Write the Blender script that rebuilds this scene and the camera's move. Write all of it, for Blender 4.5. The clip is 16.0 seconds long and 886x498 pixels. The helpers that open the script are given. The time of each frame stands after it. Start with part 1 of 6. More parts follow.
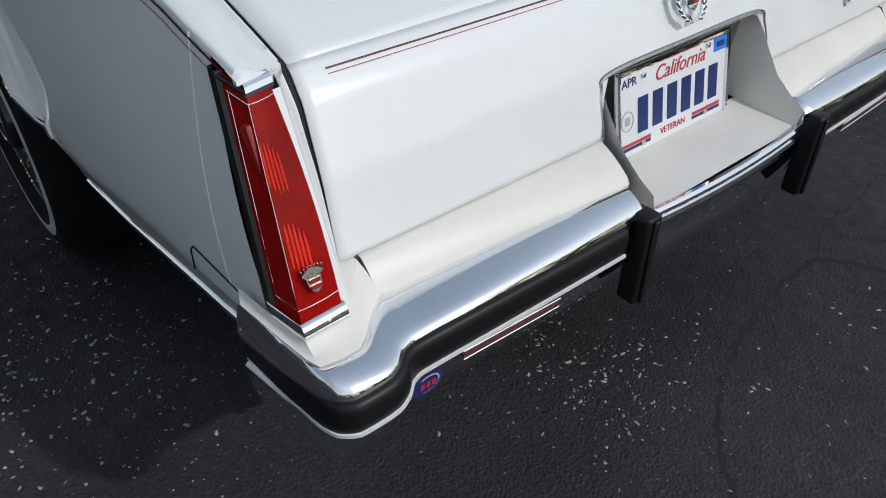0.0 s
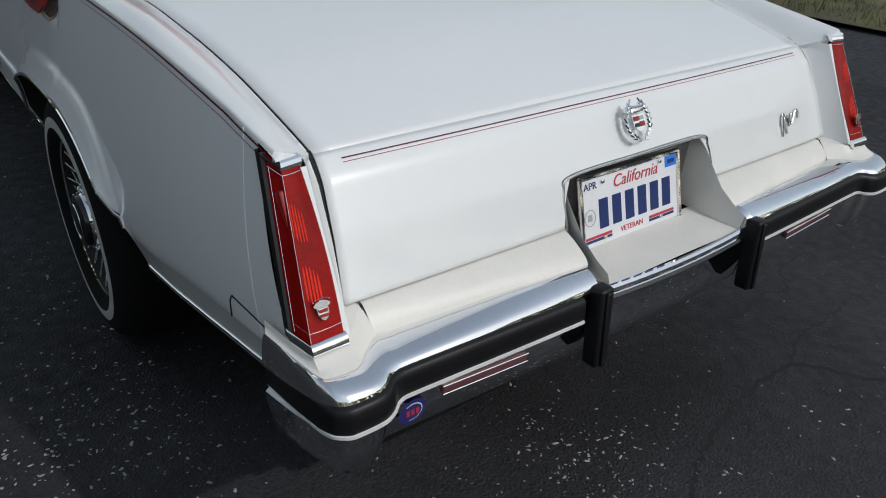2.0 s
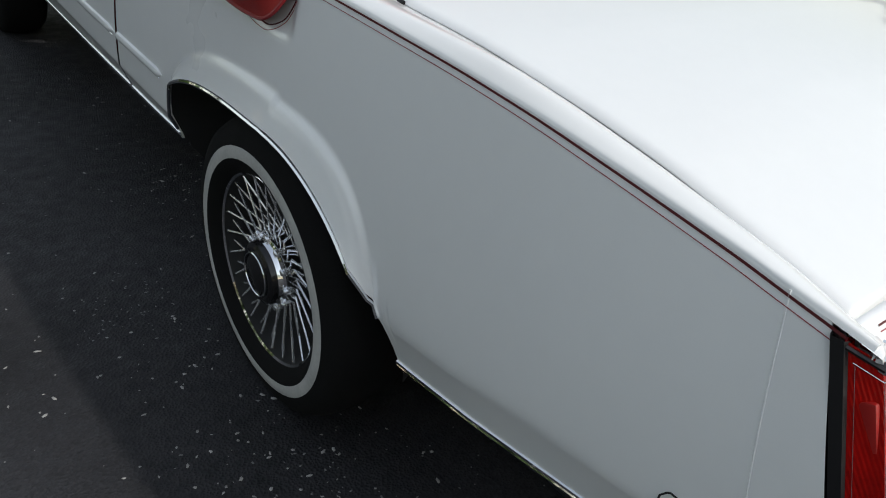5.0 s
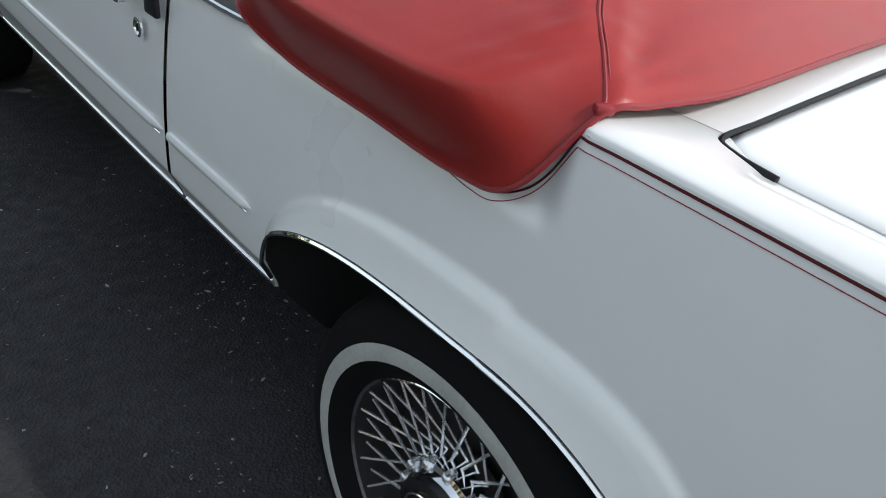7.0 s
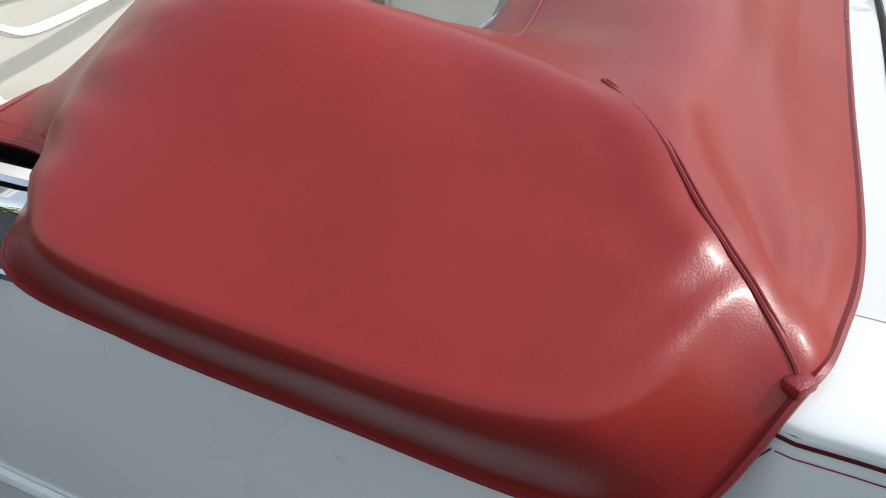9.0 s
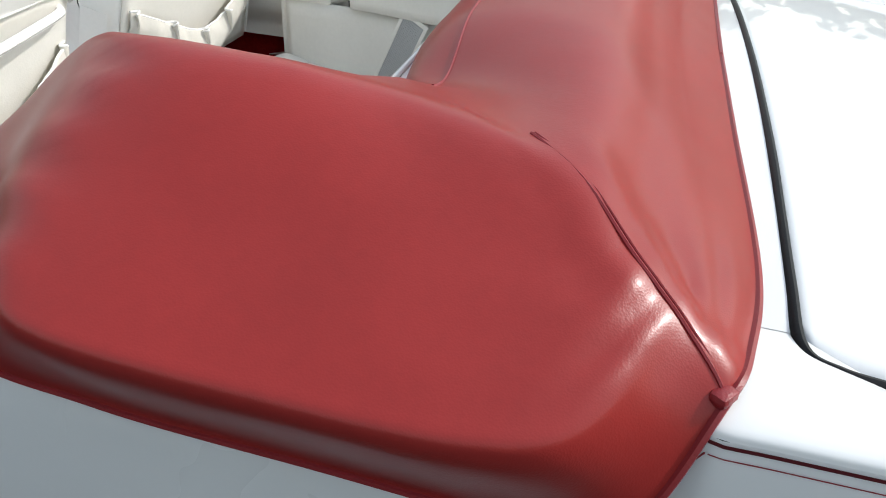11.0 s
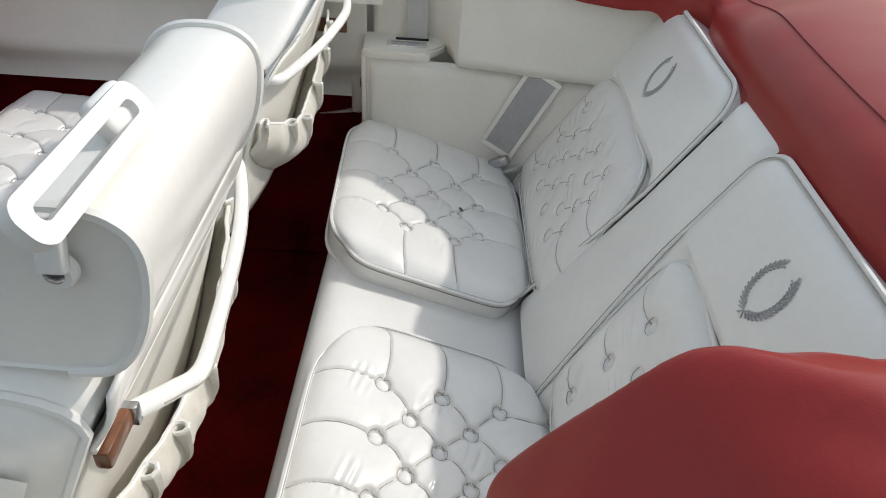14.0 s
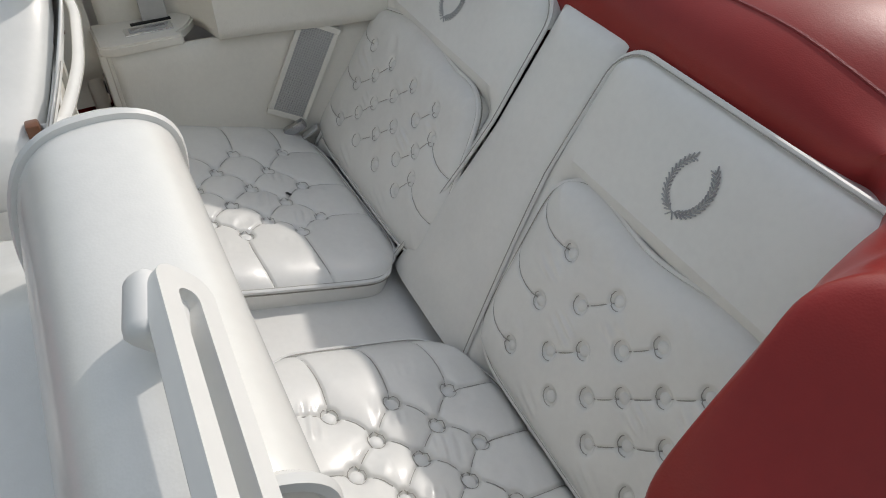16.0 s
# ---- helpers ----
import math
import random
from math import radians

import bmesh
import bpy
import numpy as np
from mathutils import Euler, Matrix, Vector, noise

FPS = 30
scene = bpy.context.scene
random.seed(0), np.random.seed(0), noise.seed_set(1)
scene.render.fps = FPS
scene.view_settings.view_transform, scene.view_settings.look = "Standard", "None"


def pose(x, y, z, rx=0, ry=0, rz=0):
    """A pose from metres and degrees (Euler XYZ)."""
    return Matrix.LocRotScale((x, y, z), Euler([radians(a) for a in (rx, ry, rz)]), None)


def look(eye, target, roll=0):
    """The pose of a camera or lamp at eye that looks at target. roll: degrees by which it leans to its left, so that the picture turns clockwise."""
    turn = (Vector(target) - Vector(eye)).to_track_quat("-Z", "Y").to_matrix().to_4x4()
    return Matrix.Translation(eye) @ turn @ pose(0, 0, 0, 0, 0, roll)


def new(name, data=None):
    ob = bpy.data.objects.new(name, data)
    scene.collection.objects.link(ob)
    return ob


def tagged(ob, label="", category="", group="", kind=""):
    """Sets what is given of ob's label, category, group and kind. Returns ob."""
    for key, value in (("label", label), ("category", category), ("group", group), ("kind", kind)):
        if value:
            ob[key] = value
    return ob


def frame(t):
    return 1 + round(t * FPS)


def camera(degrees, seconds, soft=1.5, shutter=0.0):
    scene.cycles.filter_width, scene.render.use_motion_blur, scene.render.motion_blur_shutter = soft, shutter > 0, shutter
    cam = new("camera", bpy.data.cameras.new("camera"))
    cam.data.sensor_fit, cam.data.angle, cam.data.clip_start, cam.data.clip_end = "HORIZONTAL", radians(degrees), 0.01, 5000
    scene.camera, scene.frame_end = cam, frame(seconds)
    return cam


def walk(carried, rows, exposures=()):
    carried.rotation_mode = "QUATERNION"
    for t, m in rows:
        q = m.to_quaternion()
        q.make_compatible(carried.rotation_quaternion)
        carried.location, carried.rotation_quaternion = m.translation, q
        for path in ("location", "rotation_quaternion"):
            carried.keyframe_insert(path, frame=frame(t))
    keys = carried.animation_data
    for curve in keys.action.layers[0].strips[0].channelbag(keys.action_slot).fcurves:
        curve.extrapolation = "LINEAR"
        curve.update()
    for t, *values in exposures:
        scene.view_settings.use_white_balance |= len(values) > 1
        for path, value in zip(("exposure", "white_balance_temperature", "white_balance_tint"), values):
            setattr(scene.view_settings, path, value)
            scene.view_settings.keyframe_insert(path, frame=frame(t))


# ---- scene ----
cam = camera(61.9, 16.0, soft=1.0)
PATH = [
    (0, (-1.054, -0.502, 1.271), (-0.055, 0.622, -0.047), 3.4),
    (0.5, (-1.148, -0.664, 1.294), (-0.02, 0.587, 0.216), 3.4),
    (1, (-1.16, -0.761, 1.32), (-0.044, 0.546, 0.297), 2.9),
    (1.5, (-1.156, -0.79, 1.324), (-0.078, 0.561, 0.317), 2.1),
    (2, (-1.174, -0.765, 1.313), (-0.108, 0.604, 0.318), 2.6),
    (2.5, (-1.216, -0.714, 1.312), (-0.142, 0.636, 0.301), 4.0),
    (3, (-1.237, -0.647, 1.297), (-0.19, 0.711, 0.268), 4.9),
    (3.5, (-1.236, -0.509, 1.277), (-0.241, 0.857, 0.208), 4.8),
    (4, (-1.25, -0.324, 1.283), (-0.283, 1.009, 0.149), 4.2),
    (4.5, (-1.4, -0.15, 1.307), (-0.317, 1.119, 0.204), 7.6),
    (5, (-1.456, 0.007, 1.298), (-0.325, 1.261, 0.227), 8.3),
    (7.5, (-1.311, 0.955, 1.267), (-0.106, 2.083, 0.138), 6.9),
    (8, (-1.214, 1.088, 1.291), (0.066, 2.09, 0.125), 3.6),
    (8.5, (-1.162, 1.155, 1.285), (0.237, 2.099, 0.211), 2.9),
    (9, (-1.186, 1.248, 1.324), (0.33, 1.892, 0.189), 1.7),
    (11.5, (-1.227, 1.311, 1.379), (0.396, 1.692, 0.274), 3.3),
    (12, (-1.142, 1.383, 1.363), (0.456, 1.81, 0.24), 3.1),
    (12.5, (-1.033, 1.552, 1.35), (0.545, 2.041, 0.222), 1.4),
    (13, (-0.926, 1.769, 1.383), (0.678, 2.121, 0.241), 3.5),
    (13.5, (-0.949, 1.905, 1.44), (0.694, 2.073, 0.312), 3.0),
    (14, (-0.93, 2.022, 1.457), (0.679, 2.004, 0.268), 3.9),
    (14.5, (-0.856, 2.043, 1.444), (0.694, 1.921, 0.186), 1.4),
    (15, (-0.771, 2.094, 1.445), (0.691, 1.817, 0.11), 1.9),
    (15.5, (-0.741, 2.142, 1.459), (0.646, 1.677, 0.095), 0.1),
    (16, (-0.757, 2.22, 1.469), (0.561, 1.54, 0.127), 0.2),
]
EXPOSE = [(0, -0.3, 6250, 11), (1.5, -0.45, 6350, 11), (3.5, -0.42, 6450, 11), (5, 0.18, 6680, 11), (7.5, 0.58, 6550, 10), (8.5, 0.43, 6500, 10), (9, 0.46, 6500, 10), (11.5, 0.54, 6550, 10), (12.5, 0.58, 6650, 10), (13, 0.5, 6700, 10), (14, 0.16, 6750, 11), (15, -0.19, 6800, 12), (16, -0.18, 6830, 12)]
walk(cam, [(t, look(eye, target, roll)) for t, eye, target, roll in PATH], EXPOSE)

# ---- light ----
SUN = Vector((0.47, -1.05, 1.0)).normalized()
world = bpy.data.worlds.new("sky")
scene.world = world
world.use_nodes = True
wn = world.node_tree.nodes
sky = wn.new("ShaderNodeTexSky")
sky.sky_type = "NISHITA"
sky.sun_disc = False
sky.sun_elevation = math.asin(SUN.z)
sky.sun_rotation = math.atan2(SUN.x, SUN.y)
sky.air_density, sky.dust_density, sky.ozone_density = 2.0, 1.2, 1.0
wn["Background"].inputs["Strength"].default_value = 0.15
haze = wn.new("ShaderNodeHueSaturation")
haze.inputs["Saturation"].default_value = 0.6
world.node_tree.links.new(sky.outputs[0], haze.inputs["Color"])
world.node_tree.links.new(haze.outputs[0], wn["Background"].inputs["Color"])
sun = new("sun", bpy.data.lights.new("sun", "SUN"))
sun.data.energy, sun.data.angle, sun.data.color = 1.85, radians(1.2), (1.0, 0.98, 0.95)
sun.matrix_world = look(SUN * 30, (0, 0, 0))


# ---- materials ----
def mat(name, color, rough=0.5, metal=0.0, coat=0.0, var=0.06, scale=6.0, bump=0.0, bscale=200.0, sheen=0.0, dirt=None, spec=0.5, coat_rough=0.03, wrinkle=0.0):
    """Principled surface with colour variation at two scales and a fine relief."""
    m = bpy.data.materials.new(name)
    m.use_nodes = True
    nt = m.node_tree
    n, l = nt.nodes, nt.links
    p = n["Principled BSDF"]
    p.inputs["Roughness"].default_value, p.inputs["Metallic"].default_value = rough, metal
    p.inputs["Coat Weight"].default_value, p.inputs["Coat Roughness"].default_value = coat, coat_rough
    p.inputs["Sheen Weight"].default_value = sheen
    p.inputs["Specular IOR Level"].default_value = spec
    co = n.new("ShaderNodeTexCoord")
    a, b = n.new("ShaderNodeTexNoise"), n.new("ShaderNodeTexNoise")
    a.inputs["Scale"].default_value, a.inputs["Detail"].default_value = scale, 4
    b.inputs["Scale"].default_value, b.inputs["Detail"].default_value = scale * 14, 3
    mixn = n.new("ShaderNodeMath")
    mixn.operation = "MULTIPLY_ADD"
    mixn.inputs[1].default_value = 0.4
    l.new(co.outputs["Object"], a.inputs["Vector"])
    l.new(co.outputs["Object"], b.inputs["Vector"])
    l.new(b.outputs[0], mixn.inputs[0])
    l.new(a.outputs[0], mixn.inputs[2])
    ramp = n.new("ShaderNodeValToRGB")
    lo = dirt if dirt else tuple(c * (1 - var) for c in color)
    hi = tuple(min(1, c * (1 + var * 0.5)) for c in color)
    ramp.color_ramp.elements[0].position, ramp.color_ramp.elements[1].position = 0.45, 0.85
    ramp.color_ramp.elements[0].color, ramp.color_ramp.elements[1].color = (*lo, 1), (*hi, 1)
    l.new(mixn.outputs[0], ramp.inputs[0])
    l.new(ramp.outputs[0], p.inputs["Base Color"])
    rr = n.new("ShaderNodeMath")
    rr.operation = "MULTIPLY_ADD"
    rr.inputs[1].default_value, rr.inputs[2].default_value = rough * 0.4, rough * 0.8
    l.new(a.outputs[0], rr.inputs[0])
    l.new(rr.outputs[0], p.inputs["Roughness"])
    if bump:
        v = n.new("ShaderNodeTexVoronoi")
        v.inputs["Scale"].default_value = bscale
        l.new(co.outputs["Object"], v.inputs["Vector"])
        bp = n.new("ShaderNodeBump")
        bp.inputs["Strength"].default_value, bp.inputs["Distance"].default_value = bump, 0.002
        if wrinkle:
            # leathery creases on top of the fine grain
            c = n.new("ShaderNodeTexNoise")
            c.inputs["Scale"].default_value, c.inputs["Detail"].default_value, c.inputs["Distortion"].default_value = 55, 7, 1.2
            l.new(co.outputs["Object"], c.inputs["Vector"])
            both = n.new("ShaderNodeMath")
            both.operation = "MULTIPLY_ADD"
            both.inputs[1].default_value = wrinkle
            l.new(c.outputs[0], both.inputs[0])
            l.new(v.outputs["Distance"], both.inputs[2])
            l.new(both.outputs[0], bp.inputs["Height"])
        else:
            l.new(v.outputs["Distance"], bp.inputs["Height"])
        l.new(bp.outputs[0], p.inputs["Normal"])
    return m


PAINT = mat("white_paint", (0.78, 0.79, 0.785), 0.3, coat=0.8, var=0.02, scale=2)
CREAM = mat("cream_filler", (0.72, 0.70, 0.645), 0.42, var=0.06, scale=9)
CHROME = mat("chrome", (0.84, 0.85, 0.87), 0.05, 1.0, var=0.04, scale=5)
WIRE = mat("bright_wire", (0.78, 0.79, 0.81), 0.22, 0.75, var=0.08, scale=20)
STEEL = mat("brushed_steel", (0.46, 0.46, 0.47), 0.25, 1.0, var=0.1, scale=20)
RUBBER = mat("black_rubber", (0.009, 0.009, 0.010), 0.4, spec=0.25, var=0.2, bump=0.05, bscale=300)
TYRE = mat("tyre_rubber", (0.006, 0.006, 0.006), 0.85, spec=0.15, var=0.3, scale=12, bump=0.1, bscale=400)
CHARCOAL = mat("gloss_black", (0.012, 0.012, 0.013), 0.15, var=0.1)
BLACK = mat("black_plastic", (0.01, 0.01, 0.011), 0.35, var=0.1)
# black of open joints, also painted in for shade in wheel dish and belt slot
GAPSHADE = mat("dark_gap_and_shade", (0.01, 0.01, 0.01), 0.8)
WHITEWALL = mat("whitewall", (0.42, 0.42, 0.40), 0.6, var=0.2, scale=10)
WHITELINE = mat("white_vinyl_line", (0.75, 0.75, 0.74), 0.4, var=0.05)
STRIPE = mat("dark_red_pinstripe", (0.09, 0.008, 0.012), 0.35, var=0.1)
PINK = mat("thin_red_pinstripe", (0.3, 0.03, 0.04), 0.4, var=0.1)
LEATHER = mat("white_leather", (0.83, 0.82, 0.785), 0.36, var=0.05, scale=7, bump=0.03, bscale=600, coat=0.6, coat_rough=0.13)
PIPING = mat("white_piping", (0.82, 0.815, 0.79), 0.45, var=0.05)
# grey for leather folds: shade painted in together with dirt
SHADEGRIME = mat("leather_fold_shade_and_grime", (0.40, 0.385, 0.35), 0.7, var=0.25, scale=30)
THREAD = mat("grey_thread", (0.42, 0.42, 0.42), 0.8, var=0.2)
VINYL = mat("cream_vinyl", (0.79, 0.765, 0.70), 0.5, var=0.05, scale=8, bump=0.1, bscale=300)
POCKET = mat("cream_cloth", (0.68, 0.65, 0.58), 0.65, var=0.08, scale=12, bump=0.1, bscale=400)
COVER = mat("red_vinyl", (0.29, 0.023, 0.020), 0.36, var=0.1, scale=5, bump=0.06, bscale=520, spec=0.33, wrinkle=1.5, coat=0.1, coat_rough=0.16)
COVERTRIM = mat("red_vinyl_binding", (0.24, 0.018, 0.022), 0.4, var=0.1, scale=20, bump=0.15, bscale=500)
CARPET = mat("dark_red_carpet", (0.16, 0.005, 0.005), 0.95, var=0.5, scale=7, bump=0.5, bscale=600, spec=0.08)
WOOD = mat("walnut", (0.16, 0.06, 0.025), 0.35, var=0.5, scale=18, coat=0.3)
GRILLE = mat("grey_grille", (0.5, 0.5, 0.49), 0.5, 0.0, var=0.1)
PLATE = mat("plate_white", (0.75, 0.76, 0.78), 0.35, var=0.04)
BLUE = mat("plate_blue", (0.012, 0.03, 0.13), 0.4)
REDINK = mat("plate_red", (0.5, 0.04, 0.06), 0.4)
SKYBLUE = mat("sticker_blue", (0.03, 0.22, 0.75), 0.4)
NAVY = mat("sticker_navy", (0.03, 0.03, 0.16), 0.4)
WOODS = mat("dark_green_leaves", (0.045, 0.075, 0.022), 0.7, var=0.5, scale=0.6, spec=0.2)
REFLEX = mat("dull_red_reflector", (0.13, 0.05, 0.055), 0.25)
BACKING = mat("red_lamp_back", (0.30, 0.01, 0.008), 0.3)


def lens_mat(name, color, ribs):
    """Red lamp glass with fine vertical ribs."""
    m = mat(name, color, 0.1, var=0.3, scale=16, spec=0.22)
    nt = m.node_tree
    n, l = nt.nodes, nt.links
    co, w, bp = n.new("ShaderNodeTexCoord"), n.new("ShaderNodeTexWave"), n.new("ShaderNodeBump")
    w.inputs["Scale"].default_value = 180
    w.bands_direction = "X"
    l.new(co.outputs["Object"], w.inputs["Vector"])
    l.new(w.outputs[0], bp.inputs["Height"])
    bp.inputs["Strength"].default_value, bp.inputs["Distance"].default_value = ribs, 0.002
    l.new(bp.outputs[0], n["Principled BSDF"].inputs["Normal"])
    return m


LENS = lens_mat("red_lens", (0.27, 0.0035, 0.0025), 0.15)
# brighter red stands in for the glow inside the lamp glass
LENSGLOW = lens_mat("red_lens_glow", (0.80, 0.035, 0.015), 0.3)


def asphalt_mat():
    m = bpy.data.materials.new("asphalt")
    m.use_nodes = True
    nt = m.node_tree
    n, l = nt.nodes, nt.links
    p = n["Principled BSDF"]
    p.inputs["Specular IOR Level"].default_value = 0.33
    co = n.new("ShaderNodeTexCoord")

    def tex(kind, scale, **kw):
        t = n.new(kind)
        t.inputs["Scale"].default_value = scale
        for k, v in kw.items():
            t.inputs[k].default_value = v
        l.new(co.outputs["Object"], t.inputs["Vector"])
        return t

    def ramp(src, a, b, ca, cb):
        r = n.new("ShaderNodeValToRGB")
        r.color_ramp.elements[0].position, r.color_ramp.elements[1].position = a, b
        r.color_ramp.elements[0].color, r.color_ramp.elements[1].color = (*ca, 1), (*cb, 1)
        l.new(src, r.inputs[0])
        return r.outputs[0]

    big = tex("ShaderNodeTexNoise", 1.3, Detail=5)
    mid = tex("ShaderNodeTexNoise", 22, Detail=4)
    fine = tex("ShaderNodeTexVoronoi", 140)
    base = ramp(big.outputs[0], 0.35, 0.7, (0.012, 0.012, 0.0135), (0.032, 0.032, 0.0355))
    gmix = n.new("ShaderNodeMix")
    gmix.data_type, gmix.blend_type = "RGBA", "MULTIPLY"
    gmix.inputs[0].default_value = 0.45
    l.new(base, gmix.inputs[6])
    gg = ramp(fine.outputs["Color"], 0.2, 0.9, (0.5, 0.5, 0.5), (1.5, 1.5, 1.5))
    l.new(gg, gmix.inputs[7])
    l.new(gmix.outputs[2], p.inputs["Base Color"])
    rg = ramp(mid.outputs[0], 0.3, 0.7, (0.55, 0.55, 0.55), (0.9, 0.9, 0.9))
    l.new(rg, p.inputs["Roughness"])
    bp = n.new("ShaderNodeBump")
    bp.inputs["Strength"].default_value, bp.inputs["Distance"].default_value = 0.5, 0.005
    l.new(fine.outputs["Distance"], bp.inputs["Height"])
    l.new(bp.outputs[0], p.inputs["Normal"])
    return m


ASPHALT = asphalt_mat()
CRACK = mat("crack_shadow", (0.012, 0.012, 0.013), 0.95)
CHIP = mat("pale_stone", (0.31, 0.305, 0.29), 0.8, var=0.5, scale=40)
DUST = mat("pale_grit", (0.17, 0.17, 0.17), 0.9, var=0.4, scale=40)
GRASS = mat("dry_grass", (0.09, 0.08, 0.035), 0.9, var=0.6, scale=3)
LEAF = mat("grass_blade", (0.10, 0.12, 0.035), 0.8, var=0.6, scale=3)


# ---- mesh helpers ----
def cr(keys, n):
    """n points on a smooth curve through the keys (Catmull-Rom)."""
    k = np.array(keys, float)
    k = np.vstack([2 * k[0] - k[1], k, 2 * k[-1] - k[-2]])
    out = []
    for t in np.linspace(0, len(k) - 3, n):
        i = min(int(t), len(k) - 4)
        f = t - i
        a, b, c, d = k[i:i + 4]
        out.append(0.5 * (2 * b + (c - a) * f + (2 * a - 5 * b + 4 * c - d) * f * f + (3 * b - a - 3 * c + d) * f ** 3))
    return np.array(out)


def lerp(y, ys, vs):
    return float(np.interp(y, ys, vs))


OFF = Vector((0, 0, 0))


def finish(name, bm, material, parent=None, label="", smooth=True, thick=0.0):
    bmesh.ops.recalc_face_normals(bm, faces=bm.faces)
    bmesh.ops.translate(bm, vec=OFF, verts=bm.verts)
    me = bpy.data.meshes.new(name)
    bm.to_mesh(me)
    bm.free()
    me.materials.append(material)
    if smooth:
        me.polygons.foreach_set("use_smooth", [True] * len(me.polygons))
        me.set_sharp_from_angle(angle=radians(38))
    ob = new(name, me)
    if parent:
        ob.parent = parent
    if label:
        tagged(ob, label)
    if thick:
        s = ob.modifiers.new("thickness", "SOLIDIFY")
        s.thickness, s.offset = thick, 0
    return ob


def part(name, bm, material, parent, label="", smooth=True, thick=0.0):
    return finish(name, bm, material, parent, label, smooth, thick)


def empty(name, label, category, group="", parent=None):
    ob = new(name)
    ob.empty_display_size = 0.05
    if parent:
        ob.parent = parent
        return tagged(ob, label)
    return tagged(ob, label, category, group)


def grid(rows, bm=None, loop=False, wrap=False, cap=False, sx=1):
    """A sheet through rows of points; loop joins last column to first, wrap last row to first."""
    bm = bm or bmesh.new()
    vs = [[bm.verts.new((p[0] * sx, p[1], p[2])) for p in r] for r in rows]
    nr, nc = len(vs), len(vs[0])
    for i in range(nr if wrap else nr - 1):
        for j in range(nc if loop else nc - 1):
            q = (vs[i][j], vs[i][(j + 1) % nc], vs[(i + 1) % nr][(j + 1) % nc], vs[(i + 1) % nr][j])
            if len(set(q)) == 4:
                bm.faces.new(q)
    if cap:
        bm.faces.new(vs[0])
        bm.faces.new(vs[-1][::-1])
    return bm


def tube(points, r, seg=8, bm=None, closed=False, sx=1, flat=1.0):
    """A round bar along a path."""
    pts = [Vector((p[0] * sx, p[1], p[2])) for p in points]
    n, rows, up = len(pts), [], None
    for i, p in enumerate(pts):
        a = pts[(i - 1) % n] if closed or i else p
        b = pts[(i + 1) % n] if closed or i < n - 1 else p
        d = (b - a).normalized()
        if up is None:
            up = d.orthogonal().normalized()
        up = (up - d * up.dot(d)).normalized()
        side = d.cross(up)
        rows.append([p + r * (math.cos(w) * up + flat * math.sin(w) * side) for w in np.linspace(0, 2 * math.pi, seg, endpoint=False)])
    return grid(rows, bm, loop=True, wrap=closed, cap=not closed)


def box(c, s, bevel=0.004, seg=2, m=None, bm=None):
    """A bevelled box round c of size s, turned by m."""
    b = bmesh.new()
    bmesh.ops.create_cube(b, size=1)
    bmesh.ops.scale(b, vec=s, verts=b.verts)
    if bevel:
        bmesh.ops.bevel(b, geom=b.edges[:], offset=bevel, segments=seg, affect="EDGES", profile=0.5)
    mm = Matrix.Translation(c) @ (m if m is not None else Matrix())
    bmesh.ops.transform(b, matrix=mm, verts=b.verts)
    if bm is None:
        return b
    tmp = bpy.data.meshes.new("tmp")
    b.to_mesh(tmp)
    b.free()
    bm.from_mesh(tmp)
    bpy.data.meshes.remove(tmp)
    return bm


def lathe(profile, seg, centre, bm=None, side=-1):
    """Turn a profile of (radius, outward) round the x axis at the centre; side: which way is outward."""
    rows = []
    for w in np.linspace(0, 2 * math.pi, seg, endpoint=False):
        rows.append([(centre[0] + side * o, centre[1] + r * math.cos(w), centre[2] + r * math.sin(w)) for r, o in profile])
    return grid(rows, bm, wrap=True)


def ngon(points, bm=None, depth=None):
    bm = bm or bmesh.new()
    vs = [bm.verts.new(p) for p in points]
    f = bm.faces.new(vs)
    if depth is not None:
        r = bmesh.ops.extrude_face_region(bm, geom=[f])
        bmesh.ops.translate(bm, vec=depth, verts=[v for v in r["geom"] if isinstance(v, bmesh.types.BMVert)])
    return bm


def words(name, text, size, m, material, parent, depth=0.0006, shear=0.0, label=""):
    """Lettering as a mesh in the built-in font."""
    cu = bpy.data.curves.new(name, "FONT")
    cu.body, cu.size, cu.extrude, cu.align_x, cu.align_y, cu.shear = text, size, depth, "CENTER", "CENTER", shear
    tmp = new(name + "_curve", cu)
    me = bpy.data.meshes.new_from_object(tmp.evaluated_get(bpy.context.evaluated_depsgraph_get()))
    bpy.data.objects.remove(tmp)
    me.materials.clear()
    me.materials.append(material)
    ob = new(name, me)
    ob.parent = parent
    ob.matrix_world = m
    if label:
        tagged(ob, label)
    return ob

